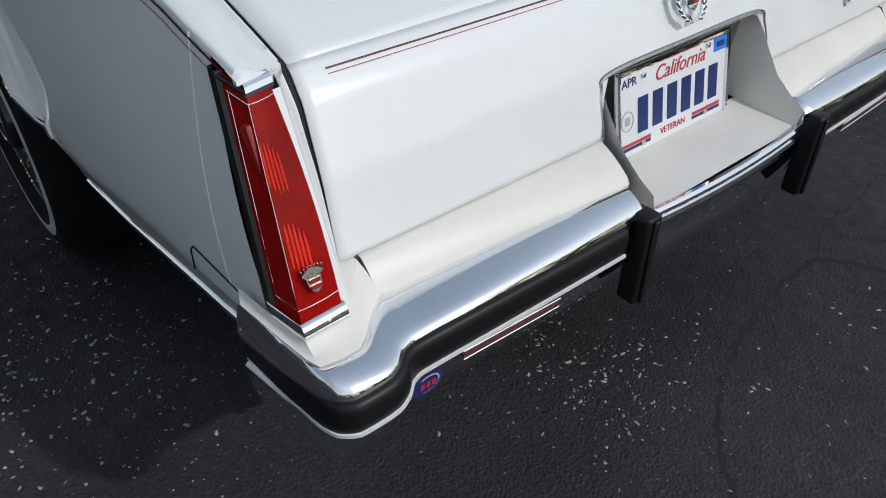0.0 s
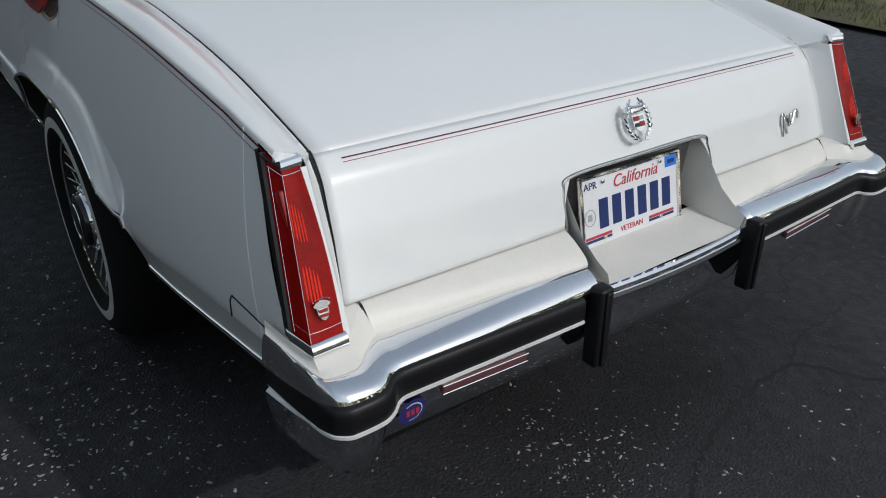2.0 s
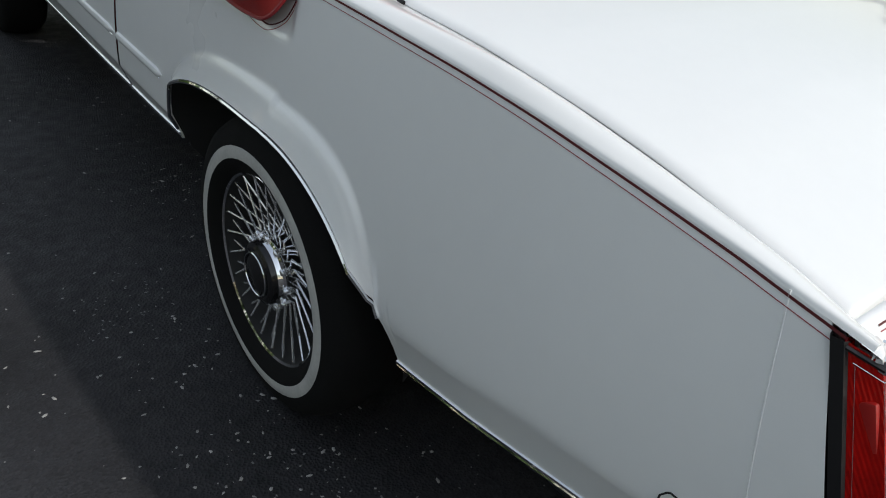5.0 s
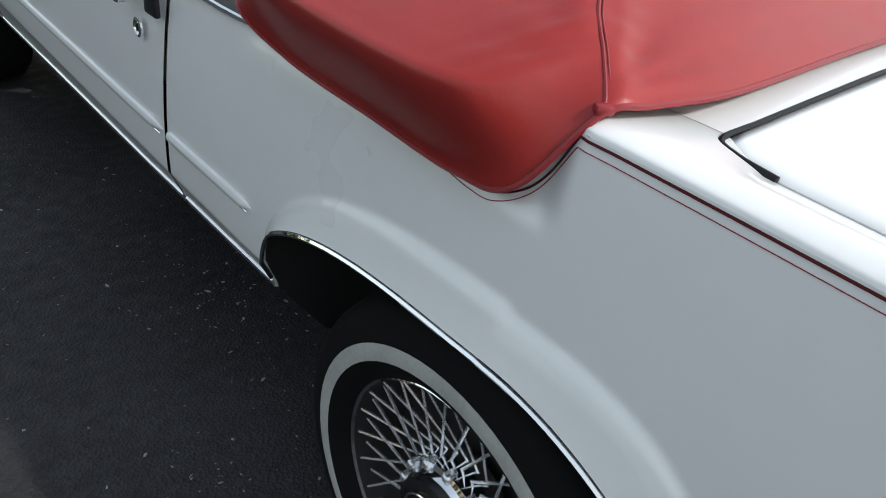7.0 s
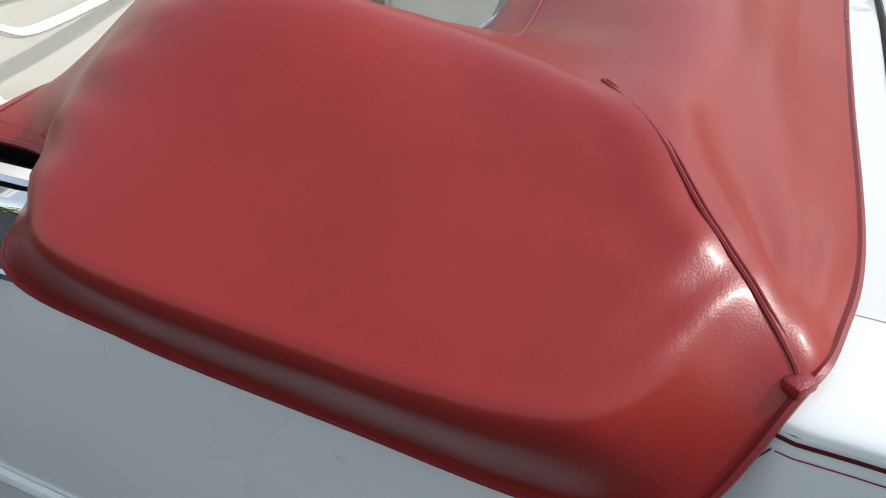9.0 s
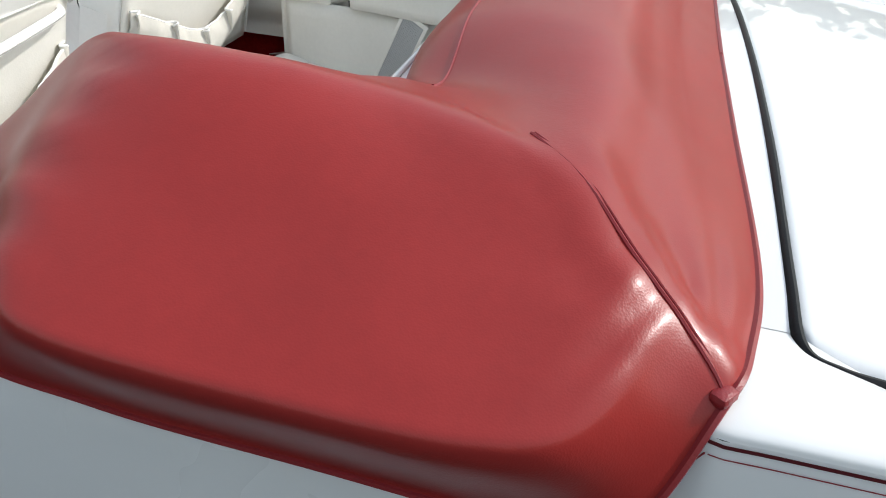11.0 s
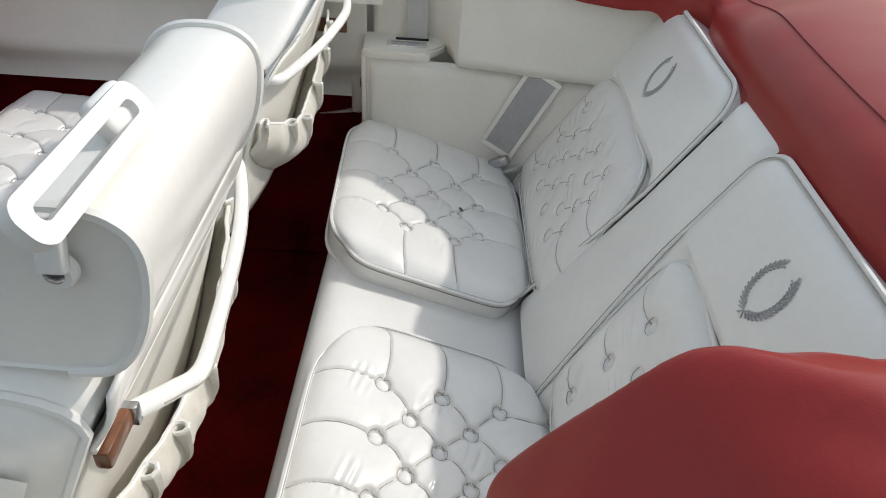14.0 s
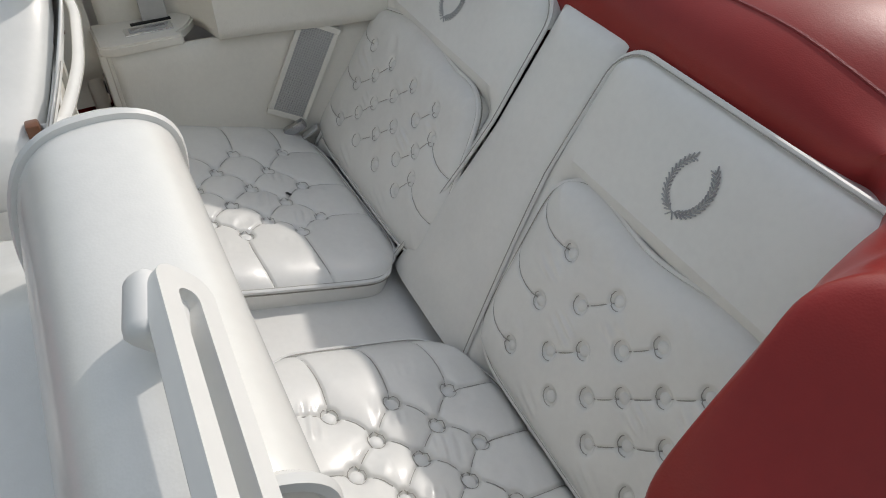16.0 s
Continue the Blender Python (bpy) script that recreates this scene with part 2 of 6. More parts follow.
# ---- ground ----
def ground():
    bm = bmesh.new()
    bmesh.ops.create_grid(bm, x_segments=8, y_segments=8, size=400)
    g = finish("ground", bm, ASPHALT, smooth=False)
    tagged(g, "worn dark grey asphalt with stone chips and cracks", "ground", kind="structure")
    rng = random.Random(4)
    # stone chips and grit trodden into the asphalt
    for name, count, material, lo, hi, label in (("stone_chips", 2600, CHIP, 0.0012, 0.0045, "pale stone chips scattered on the asphalt"),
                                                 ("grit", 3600, DUST, 0.001, 0.003, "fine grey grit on the asphalt")):
        bm = bmesh.new()
        clusters = [(rng.uniform(-1.9, 2.2), rng.uniform(-1.4, 3.2), rng.uniform(0.08, 0.3)) for _ in range(26)]
        clusters += [(-0.1, 0.06, 0.10), (-0.05, 0.0, 0.12), (-0.98, 0.75, 0.16), (-0.95, 0.88, 0.16), (-0.9, 0.6, 0.2), (-1.0, 0.5, 0.2)]
        for k in range(count):
            if k % 2:
                cx, cy, sd = rng.choice(clusters)
                x, y = rng.gauss(cx, sd), rng.gauss(cy, sd)
            else:
                x, y = rng.uniform(-2.6, 3.5), rng.uniform(-2.0, 4.0)
            r = rng.uniform(lo, hi)
            w = rng.uniform(0, 6.3)
            el = rng.uniform(0.9, 2.4)
            pts = []
            for q in range(5):
                a = q * 1.2566 + rng.uniform(-0.3, 0.3)
                u, v = r * el * math.cos(a), r * math.sin(a)
                pts.append((x + u * math.cos(w) - v * math.sin(w), y + u * math.sin(w) + v * math.cos(w), 0.0004))
            top = bm.verts.new((x, y, r * 0.7))
            vs = [bm.verts.new(p) for p in pts]
            for q in range(5):
                bm.faces.new((vs[q], vs[(q + 1) % 5], top))
        ob = finish(name, bm, material, smooth=False)
        tagged(ob, label, "gravel", kind="stuff")

    def crack(keys, width, seed):
        rr = random.Random(seed)
        pts = cr(keys, 60)
        rows = []
        for i, p in enumerate(pts):
            d = pts[min(i + 1, 59)] - pts[max(i - 1, 0)]
            nrm = np.array([-d[1], d[0]]) / (np.hypot(d[0], d[1]) + 1e-9)
            taper = min(1, i / 6, (59 - i) / 6) + 0.05
            w1, w2 = width * taper * rr.uniform(0.4, 1.3), width * taper * rr.uniform(0.4, 1.3)
            j = nrm * rr.uniform(-0.006, 0.006)
            c = p[:2] + j
            rows.append([(*(c + nrm * w1), 0.0006), (*c, 0.0004), (*(c - nrm * w2), 0.0006)])
        ob = finish("crack", grid(rows), CRACK, smooth=False)
        tagged(ob, "dark winding crack in the asphalt", "crack", group="cracks in the asphalt")

    crack([(0.45, -0.04), (0.69, -0.05), (0.82, -0.22), (0.95, -0.3), (1.05, -0.42)], 0.008, 1)
    crack([(0.62, -0.06), (0.85, 0.02), (1.02, 0.02), (1.2, 0.05)], 0.003, 2)
    crack([(0.75, 0.18), (0.95, 0.22), (1.05, 0.19), (1.15, 0.28), (1.35, 0.3)], 0.004, 3)
    crack([(-0.15, -0.42), (-0.05, -0.25), (0.15, -0.12), (0.45, -0.04)], 0.006, 4)
    crack([(1.6, 0.3), (1.9, 0.5), (2.3, 0.52), (2.6, 0.9)], 0.006, 6)
    # verge behind the lot
    rows = []
    for x in np.linspace(0, 1, 14):
        rows.append([(5.3 + 0.12 * math.sin(9 * t) + x * 30 if x else 5.25 + 0.15 * math.sin(40 * t), -8 + 40 * t, 0.02 + 0.05 * min(1, 6 * x) + 0.02 * math.sin(31 * t + 7 * x)) for t in np.linspace(0, 1, 60)])
    v = finish("verge", grid(rows), GRASS)
    tagged(v, "dry brown grass verge at the edge of the asphalt", "verge", kind="structure")
    bm = bmesh.new()
    for _ in range(9000):
        x, y = 5.25 + abs(rng.gauss(0, 1.3)), rng.uniform(-3, 9)
        h, w = rng.uniform(0.03, 0.11), rng.uniform(0.003, 0.007)
        a = rng.uniform(0, 6.3)
        dx, dy = math.cos(a) * w, math.sin(a) * w
        lx, ly = rng.gauss(0, 0.03), rng.gauss(0, 0.03)
        z = 0.03
        bm.faces.new([bm.verts.new(p) for p in ((x - dx, y - dy, z), (x + dx, y + dy, z), (x + lx, y + ly, z + h))])
    tagged(finish("grass", bm, LEAF, smooth=False), "sparse dry and green grass blades on the verge", "grass", kind="stuff")


ground()

def far_woods():
    """Ragged belt of leafy crowns round the parking place, far behind everything."""
    rng = random.Random(11)
    verts, faces = [], []
    for k in range(120):
        a = 2 * math.pi * (k + rng.uniform(-0.4, 0.4)) / 120
        d, top = rng.uniform(26, 36), rng.uniform(4.5, 7.5)
        cx, cy = d * math.cos(a), 2 + d * math.sin(a)
        w = rng.uniform(1.6, 2.8)
        for n in range(130):
            u, v = rng.uniform(0, 2 * math.pi), rng.random()
            r = w * (0.35 + 0.65 * math.sin(math.pi * min(1, 0.12 + v * 0.9))) * rng.uniform(0.7, 1.1)
            p = Vector((cx + r * math.cos(u), cy + r * math.sin(u), 0.2 + top * v))
            e = rng.uniform(0.25, 0.6)
            q = Vector((rng.uniform(-1, 1), rng.uniform(-1, 1), rng.uniform(-1, 1))).normalized() * e
            t = q.orthogonal().normalized() * e * rng.uniform(0.5, 0.9)
            i = len(verts)
            verts += [p - q, p + t, p + q, p - t]
            faces.append((i, i + 1, i + 2, i + 3))
    me = bpy.data.meshes.new("far_woods")
    me.from_pydata(verts, [], faces)
    me.materials.append(WOODS)
    tagged(new("far_woods", me), "belt of dark green leafy trees round the parking place", "trees", kind="stuff")


far_woods()


# ---- car body ----
HUB_Y, HUB_Z = 1.242, 0.336
HALF_Y = (0.0, 0.25, 0.75, 1.25, 1.9, 2.3, 4.0, 4.9)
HALF_X = (0.802, 0.821, 0.848, 0.866, 0.873, 0.875, 0.868, 0.83)


def smooth(y, table):
    """Smooth curve through a table of places and values."""
    ys, vs = table
    h = 0.045
    return (lerp(y - h, ys, vs) + 2 * lerp(y, ys, vs) + lerp(y + h, ys, vs)) / 4


BELT = ((0.1, 0.15, 0.28, 0.43, 0.6, 0.75, 1.0, 1.18, 1.35, 5.0), (0.891, 0.899, 0.917, 0.936, 0.955, 0.966, 0.974, 0.979, 0.965, 0.965))


def half(y):
    return lerp(y, HALF_Y, HALF_X)


def belt(y):
    return smooth(y, BELT)


def crease(y):
    return lerp(y, (0.1, 0.3, 0.5, 0.64, 0.82, 1.3, 5.0), (0.59, 0.572, 0.545, 0.517, 0.50, 0.51, 0.53))


def sill(y):
    return lerp(y, (0.0, 0.13, 0.2, 0.3, 0.45, 0.6, 0.8, 1.70, 2.1, 3.3, 5.0), (0.52, 0.498, 0.487, 0.47, 0.443, 0.417, 0.393, 0.44, 0.436, 0.42, 0.40))


ARCHES = ((1.19, 0.43, 0.542, 0.270), (4.12, 0.43, 0.55, 0.25))


def bend(y, yc):
    """Fullness of a wheel opening: squarer in front than behind."""
    return 3.0 if y > yc else 1.95


def arch(y):
    """Lower edge of the side with the wheel openings."""
    z = sill(y)
    for yc, zc, w, h in ARCHES:
        if y < yc:
            zc, w, h = zc - 0.07, w * 0.755, h + 0.07
        u = abs(y - yc) / w
        if u < 1:
            z = max(z, zc + h * (1 - u ** bend(y, yc)) ** (1 / bend(y, yc)))
    return z


def flare(y, z):
    """How far the pressed band round a wheel opening stands out: a quick step at its outer edge, then a gentle rise to the lip."""
    out = 0
    for yc, zc, w, h in ARCHES:
        if abs(y - yc) > 0.62:
            continue
        if y < yc:
            zi, wi, hi, wo, ho, ko = zc - 0.07, w * 0.755, h + 0.07, 0.36, 0.402, 3.0
        else:
            zi, wi, hi, wo, ho, ko = zc, w, h, w - 0.003, h + 0.073, 2.9
        k, u = bend(y, yc), abs(y - yc)
        v = max(0, z - zi)
        ri = ((u / wi) ** k + (v / hi) ** k) ** (1 / k)
        ro = ((u / wo) ** ko + (v / ho) ** ko) ** (1 / ko)
        if ro < 1 and z > zi - 0.02:
            f = (1 - ro) / ((1 - ro) + max(0, ri - 1) + 1e-6)
            e = min(1, f / 0.22)
            f *= min(1, (1 - ro) / 0.07)
            out = max(out, (0.007 * e * e * (3 - 2 * e) + 0.020 * f) * (min(1, (z - zi + 0.02) / 0.08) if y < yc else max(0.1, min(1, (z - 0.50) / 0.13))))
    return out


def side_x(y, z):
    """Half width of the body at a place of its side."""
    w, zc, zb = half(y), crease(y), belt(y)
    if z >= zc:
        f = (z - zc) / (zb - zc)
        x = w - lerp(y, (0.1, 0.3, 1.5), (0.034, 0.045, 0.05)) * f ** 1.5 + 0.006 * math.sin(math.pi * min(f, 1))
    else:
        f = (zc - z) / max(0.02, zc - sill(y))
        x = w - lerp(y, (0.2, 0.8, 1.7), (0.028, 0.034, 0.034)) * f ** 0.9
    if y > 1.17 and z > 0.86:
        x -= 0.012 * min(1, (z - 0.86) / 0.03) * min(1, (y - 1.17) / 0.03) * max(0, min(1, (1.85 - y) / 0.05))
    return x + flare(y, z)


def side_panel(name, y0, y1, parent, sx, label="", top=None, n=None):
    ys = np.array(sorted(list(np.arange(y0, y1 + 1e-6, 0.0085)) + [yc + w - d for yc, zc, w, h in ARCHES for d in (0.0004, 0.0012, 0.0025, 0.0045) if y0 < yc + w < y1]))
    rows = []
    for y in ys:
        lo, hi = arch(y), belt(y) if top is None else top(y)
        lo = min(lo, hi - 0.05)
        if y < 0.2 and top is None:
            hi = min(hi, 0.653 + (y - 0.0745) * 2.155)
            lo = min(max(lo, 0.598) if y < 0.112 else lo, hi - 0.02)
        band = min(0.1, (hi - lo) / 2)
        zs = [lo + band * t for t in np.linspace(0, 1, 20)] + [lo + band + (hi - lo - band) * t for t in np.linspace(0, 1, 24)[1:]]
        col = [(-side_x(y, zs[0]) + 0.007, y, lo + 0.001), (-side_x(y, zs[0]) + 0.003, y, lo - 0.0005)]
        col += [(-side_x(y, z), y, z) for z in zs]
        rows.append(col)
    return part(name, grid(rows, sx=sx), PAINT, parent, label)


LID = ((0.1, 0.196, 0.24, 0.32, 0.45, 0.6, 0.82, 1.1), (0.83, 0.861, 0.874, 0.893, 0.921, 0.942, 0.963, 0.973))


def lid_z(y):
    return smooth(y, LID)


def lid_x(y):
    return lerp(y, (0.15, 0.3, 0.6, 0.9, 1.03, 1.07, 1.09, 1.1), (0.684, 0.688, 0.694, 0.702, 0.707, 0.702, 0.69, 0.67))


def face_y(z):
    """Slope of the boot lid's rear face."""
    return lerp(z, (0.60, 0.665, 0.75, 0.83, 0.861, 0.875), (0.052, 0.077, 0.114, 0.159, 0.190, 0.22))


car = empty("car", "white two-door convertible of the 1980s, parked on asphalt, top folded down", "car")


def rear_fender_top(sx):
    """From the belt fold over the fender to the lid gap, out to the fin over the lamp."""
    rows = []
    for k, y in enumerate([0.148] + list(np.linspace(0.148, 1.45, 110))):
        zb, xb = belt(y), side_x(y, belt(y))
        xl = lerp(y, (0.148, 0.2), (0.739, 0.692)) if y < 0.2 else lid_x(min(y, 1.04)) + 0.004
        if y > 1.04:
            xl = lerp(y, (1.04, 1.1), (0.704, 0.66))
        zl = lerp(y, (0.148, 0.2), (0.889, lid_z(0.2) + 0.002)) if y < 0.2 else lid_z(min(y, 1.1)) + 0.002
        zr = zb + lerp(y, (0.15, 0.7, 1.1), (0.003, 0.022, 0.012))
        zl = min(zl, zr + 0.004)
        xr = xb - lerp(y, (0.15, 0.25), (0.014, 0.028))
        keys = [(-xb, y, zb), (-xb + 0.005, y, zb + 0.007), (-xr, y, zr), (-(xr * 0.6 + xl * 0.4), y, zr * 0.62 + zl * 0.38 + 0.002), (-xl - 0.006, y, zl + 0.001), (-xl, y, zl - 0.004), (-xl, y, zl - 0.025)]
        if k == 0:
            keys = [(a, b - 0.002, c - 0.012) for a, b, c in keys]
        rows.append(cr(keys, 22))
    return part("fender_top", grid(rows, sx=sx), PAINT, car)


def fender_cap(sx):
    """Painted strip between the lamp and the boot lid, closed behind the filler."""
    rows = []
    for z in np.linspace(0.648, 0.875, 24):
        f = (z - 0.650) / (0.882 - 0.650)
        lid_edge = -0.7035 + 0.045 * (z - 0.665)
        lamp = (-0.7405 + 0.003 * f, 0.020 + 0.124 * f, z)
        rows.append([(lamp[0] - 0.004, lamp[1] + 0.03, z), lamp, (lamp[0] + 0.010, lamp[1] + 0.001, z), (lid_edge - 0.008, face_y(z) + 0.002, z), (lid_edge - 0.001, face_y(z) + 0.007, z), (lid_edge, face_y(z) + 0.03, z)])
    part("fender_end", grid(rows, sx=sx), PAINT, car)
    rows = [[(x, 0.072 + 0.02 * s, z) for s, z in ((0, 0.59), (0.4, 0.635), (1, 0.672))] for x in np.linspace(-0.76, -0.66, 8)]
    part("corner_backing", grid(rows, sx=sx), CREAM, car)


def side(sx):
    quarter = side_panel("quarter_panel", 0.055, 2.087, car, sx, "white painted rear quarter panel")
    side_panel("door_panel", 2.101, 3.42, car, sx, "white painted door skin")
    side_panel("front_fender", 3.435, 4.9, car, sx)
    # dark gaps behind the panel joints
    for y, lo in ((2.094, 0.46), (3.4275, 0.45)):
        rows = [[(-side_x(y, z) + 0.012, y + d, z) for z in np.linspace(lo, belt(y), 20)] for d in (-0.012, 0.012)]
        part("panel_gap", grid(rows, sx=sx), GAPSHADE, car, "dark shut line")
    # joint between quarter panel and its end piece
    pts = [(-side_x(0.243 + 0.27 * (z - 0.929), z) - 0.0002, 0.243 + 0.27 * (z - 0.929), z) for z in np.linspace(0.6, belt(0.25), 40)]
    part("panel_seam", tube(pts, 0.0011, 6, sx=sx), PAINT, quarter, "raised seam of white paint")
    # pinstripes under the fold
    for dz, w, material, nm, a, b in ((-0.004, 0.0032, STRIPE, "pinstripe", 0.172, 1.178), (-0.0145, 0.0011, PINK, "thin_pinstripe", 0.182, 1.176)):
        rows = [[(-side_x(y, belt(y) + dz + d) - 0.0012, y, belt(y) + dz + d) for d in (-w / 2, w / 2)] for y in np.linspace(a, b, 90)]
        part(nm, grid(rows, sx=sx), material, quarter)
    # side moulding and door moulding
    for a, b in ((1.76, 2.086), (2.104, 3.41)):
        rows = []
        for y in np.linspace(a, b, 30):
            e = min(1, (y - a) / 0.03 + 0.15, (b - y) / 0.004 + 0.3)
            z0 = 0.603 + 0.002 * (y - 1.9)
            prof = [(0.0, -0.011), (0.006, -0.009), (0.009, -0.003), (0.009, 0.003), (0.006, 0.009), (0.0, 0.011)]
            rows.append([(-side_x(y, z0 + q * e) - o * e - 0.0005, y, z0 + q * e) for o, q in prof])
        part("side_moulding", grid(rows, sx=sx, cap=True), PAINT, car, "white side moulding with bright edge")
        pts = [(-side_x(y, 0.596) - 0.003, y, 0.5925 + 0.002 * (y - 1.9)) for y in np.linspace(a + 0.01, b, 20)]
        part("moulding_edge", tube(pts, 0.0018, 6, sx=sx), CHROME, car)
    # bright sill mouldings
    for a, b in ((0.12, 0.79), (1.738, 2.087), (2.101, 3.42)):
        rows = []
        for y in np.linspace(a, b, 40):
            z = sill(y)
            x = side_x(y, z)
            rows.append([(-x + 0.004, y, z - 0.001)] + [(-side_x(y, z + d) - o, y, z + d) for d, o in ((0.001, 0.003), (0.006, 0.004), (0.009, 0.0015), (0.012, 0.004), (0.017, 0.003), (0.019, -0.001))])
        part("sill_moulding", grid(rows, sx=sx), CHROME, car, "bright metal sill moulding")
    # bright lip along the wheel openings
    for yc, zc, w, h in ARCHES:
        pts = []
        for q in np.linspace(0.16, math.pi - 0.1, 80):
            u, v = math.cos(q), math.sin(q)
            e = bend(yc + u, yc)
            k = (abs(u) ** e + abs(v) ** e) ** (-1 / e)
            drop = 0.07 if u < 0 else 0.0
            y, z = yc + w * (0.755 if u < 0 else 1) * k * u * 0.997, zc - drop + (h + drop) * k * v * 0.985
            if z > (sill(y) + 0.004 if u > 0 else 0.49):
                pts.append((-side_x(y, max(z, sill(y))) - 0.001, y, z - 0.001))
        part("wheel_opening_lip", tube(pts, 0.0042, 6, sx=sx), CHROME, car, "bright wheel opening lip")
        # black wheel well
        rows = []
        for q in np.linspace(0, math.pi, 30):
            u, v = math.cos(q), math.sin(q)
            e = bend(yc + u, yc)
            k = (abs(u) ** e + abs(v) ** e) ** (-1 / e)
            drop = 0.07 if u < 0 else 0.0
            y, z = yc + w * (0.755 if u < 0 else 1) * k * u, zc - drop + (h + drop) * k * v
            rows.append([(-side_x(y, arch(y)) + 0.006, y, z - 0.002), (-0.8, y, z + 0.01), (-0.56, y, min(z, 0.5) + 0.01), (-0.56, y, 0.2)])
        bm = grid(rows, sx=sx)
        ngon([(-0.56 * sx, yc + w * 1.05 * c, z) for c, z in ((1, 0.12), (1, 0.5), (-1, 0.5), (-1, 0.12))], bm)
        for q in (-1, 1):
            ye = yc + q * w * (0.995 if q > 0 else 0.75)
            ngon([(-x * sx, ye, z) for x, z in ((side_x(ye, 0.45) - 0.012, 0.5), (side_x(ye, 0.45) - 0.02, 0.42), (side_x(ye, 0.45) - 0.11, 0.30), (0.56, 0.2), (0.56, 0.5), (0.66, 0.6))], bm)
        part("wheel_well", bm, GAPSHADE, car)
    rear_fender_top(sx)
    fender_cap(sx)
    # dark underside behind the sills
    for a, b, lo, hi in ((0.14, 0.77, 0.30, 0.47), (1.73, 3.6, 0.26, 0.455)):
        rows = [[(-side_x(y, sill(y)) + 0.02, y, sill(y) + 0.01), (-side_x(y, sill(y)) + 0.06, y, sill(y) - 0.03), (-0.62, y, lo - 0.02), (-0.2, y, lo - 0.02)] for y in np.linspace(a, b, 12)]
        part("underside", grid(rows, sx=sx), GAPSHADE, car)
    # lower end piece with a rounded corner line
    pts = [(-side_x(0.25 - t, 0.62) - 0.0006, 0.25 - t, 0.622 - 0.02 * t) for t in np.linspace(0, 0.14, 16)]
    pts = [(-side_x(0.262, 0.6) - 0.0006, 0.262, 0.575), (-side_x(0.262, 0.61) - 0.0006, 0.261, 0.608), (-side_x(0.255, 0.62) - 0.0006, 0.254, 0.619)] + pts
    part("end_piece_seam", tube(pts, 0.0014, 6, sx=sx), GAPSHADE, quarter)


for sx in (1, -1):
    side(sx)


def boot_lid():
    bm = bmesh.new()
    rows = []
    for v in np.linspace(0.2, 1.1, 60):
        w = lid_x(v)
        row = []
        for x in np.linspace(-w, w, 41):
            y = 0.2 + (v - 0.2) * (1 - 0.012 * max(0, 1 - (x / 0.66) ** 2))
            row.append((x, y, lid_z(y) + 0.022 * (1 - (x / w) ** 2) * min(1, (y - 0.19) * 3)))
        rows.append(row)
    grid(rows, bm)
    lid = part("boot_lid", bm, PAINT, car, "white boot lid with a dark red pinstripe", thick=0.004)
    # rear face, cut round the plate recess
    bm = bmesh.new()
    xs = sorted(set(list(np.linspace(-0.697, -0.212, 30)) + list(np.linspace(-0.212, 0.222, 30)) + list(np.linspace(0.222, 0.697, 30))))
    cols = []
    for x in xs:
        lo = 0.656
        if -0.212 <= x <= 0.222:
            r = 0.03
            d = min(x + 0.212, 0.222 - x)
            lo = 0.742 - (r - math.sqrt(max(0, r * r - max(0, r - d) ** 2)))
        hi = 0.861
        col = []
        for t in np.linspace(0, 1, 26):
            z = lo + (hi + 0.004 - lo) * t
            sq = lerp(z, (0.665, 0.861), (1.012, 0.985))
            col.append((x * sq, face_y(z) + (0.006 * abs(x / 0.7) ** 2), z))
        col[-1] = (x * 0.985, 0.2005, lid_z(0.2005) + 0.012 * (1 - (x / 0.69) ** 2) * 0.03)
        cols.append(col)
    grid(cols, bm)
    face = part("lid_rear_face", bm, PAINT, lid, thick=0.004)
    # fine pinstripes across the lid
    for z, w, mt in ((0.8535, 0.0018, STRIPE), (0.8485, 0.0009, PINK)):
        rows = [[(x, face_y(z + d) + 0.006 * abs(x / 0.7) ** 2 - 0.0035, z + d) for d in (-w / 2, w / 2)] for x in np.linspace(-0.645, 0.645, 60)]
        part("lid_pinstripe", grid(rows), mt, lid)
    # dark shut line round the lid
    for sx in (1, -1):
        rows = [[(-(lid_x(y) - 0.004), y, lid_z(y) - 0.003), (-(lid_x(y) + 0.006), y, lid_z(y) - 0.003)] for y in np.linspace(0.2, 1.08, 40)]
        part("lid_gap", grid(rows, sx=sx), GAPSHADE, car)
        rows = [[(-0.694 + 0.045 * (z - 0.665), face_y(z) + 0.009, z), (-0.708 + 0.045 * (z - 0.665), face_y(z) + 0.009, z)] for z in np.linspace(0.66, 0.866, 16)]
        part("lid_gap", grid(rows, sx=sx), GAPSHADE, car)
    # rubber seal along the front edge of the lid
    left = [(-0.711, 1.02, 0.972), (-0.706, 1.07, 0.975), (-0.685, 1.098, 0.977), (-0.6, 1.098, 0.980), (-0.45, 1.095, 0.987), (-0.3, 1.092, 0.993)]
    pts = cr(left + [(0, 1.09, 0.997)] + [(-x, y, z) for x, y, z in left[::-1]], 80)
    part("lid_seal", tube(pts, 0.006, 8, flat=0.6), RUBBER, car, "dark rubber seal along the lid")
    # scuttle panel between lid and folded top
    rows = []
    for x in np.linspace(-0.664, 0.664, 40):
        rows.append([(x, y, 0.976 + 0.02 * (1 - (x / 0.66) ** 2)) for y in np.linspace(1.098 - 0.008 * (1 - (x / 0.664) ** 2), 1.5, 16)])
    part("rear_scuttle", grid(rows), PAINT, car)
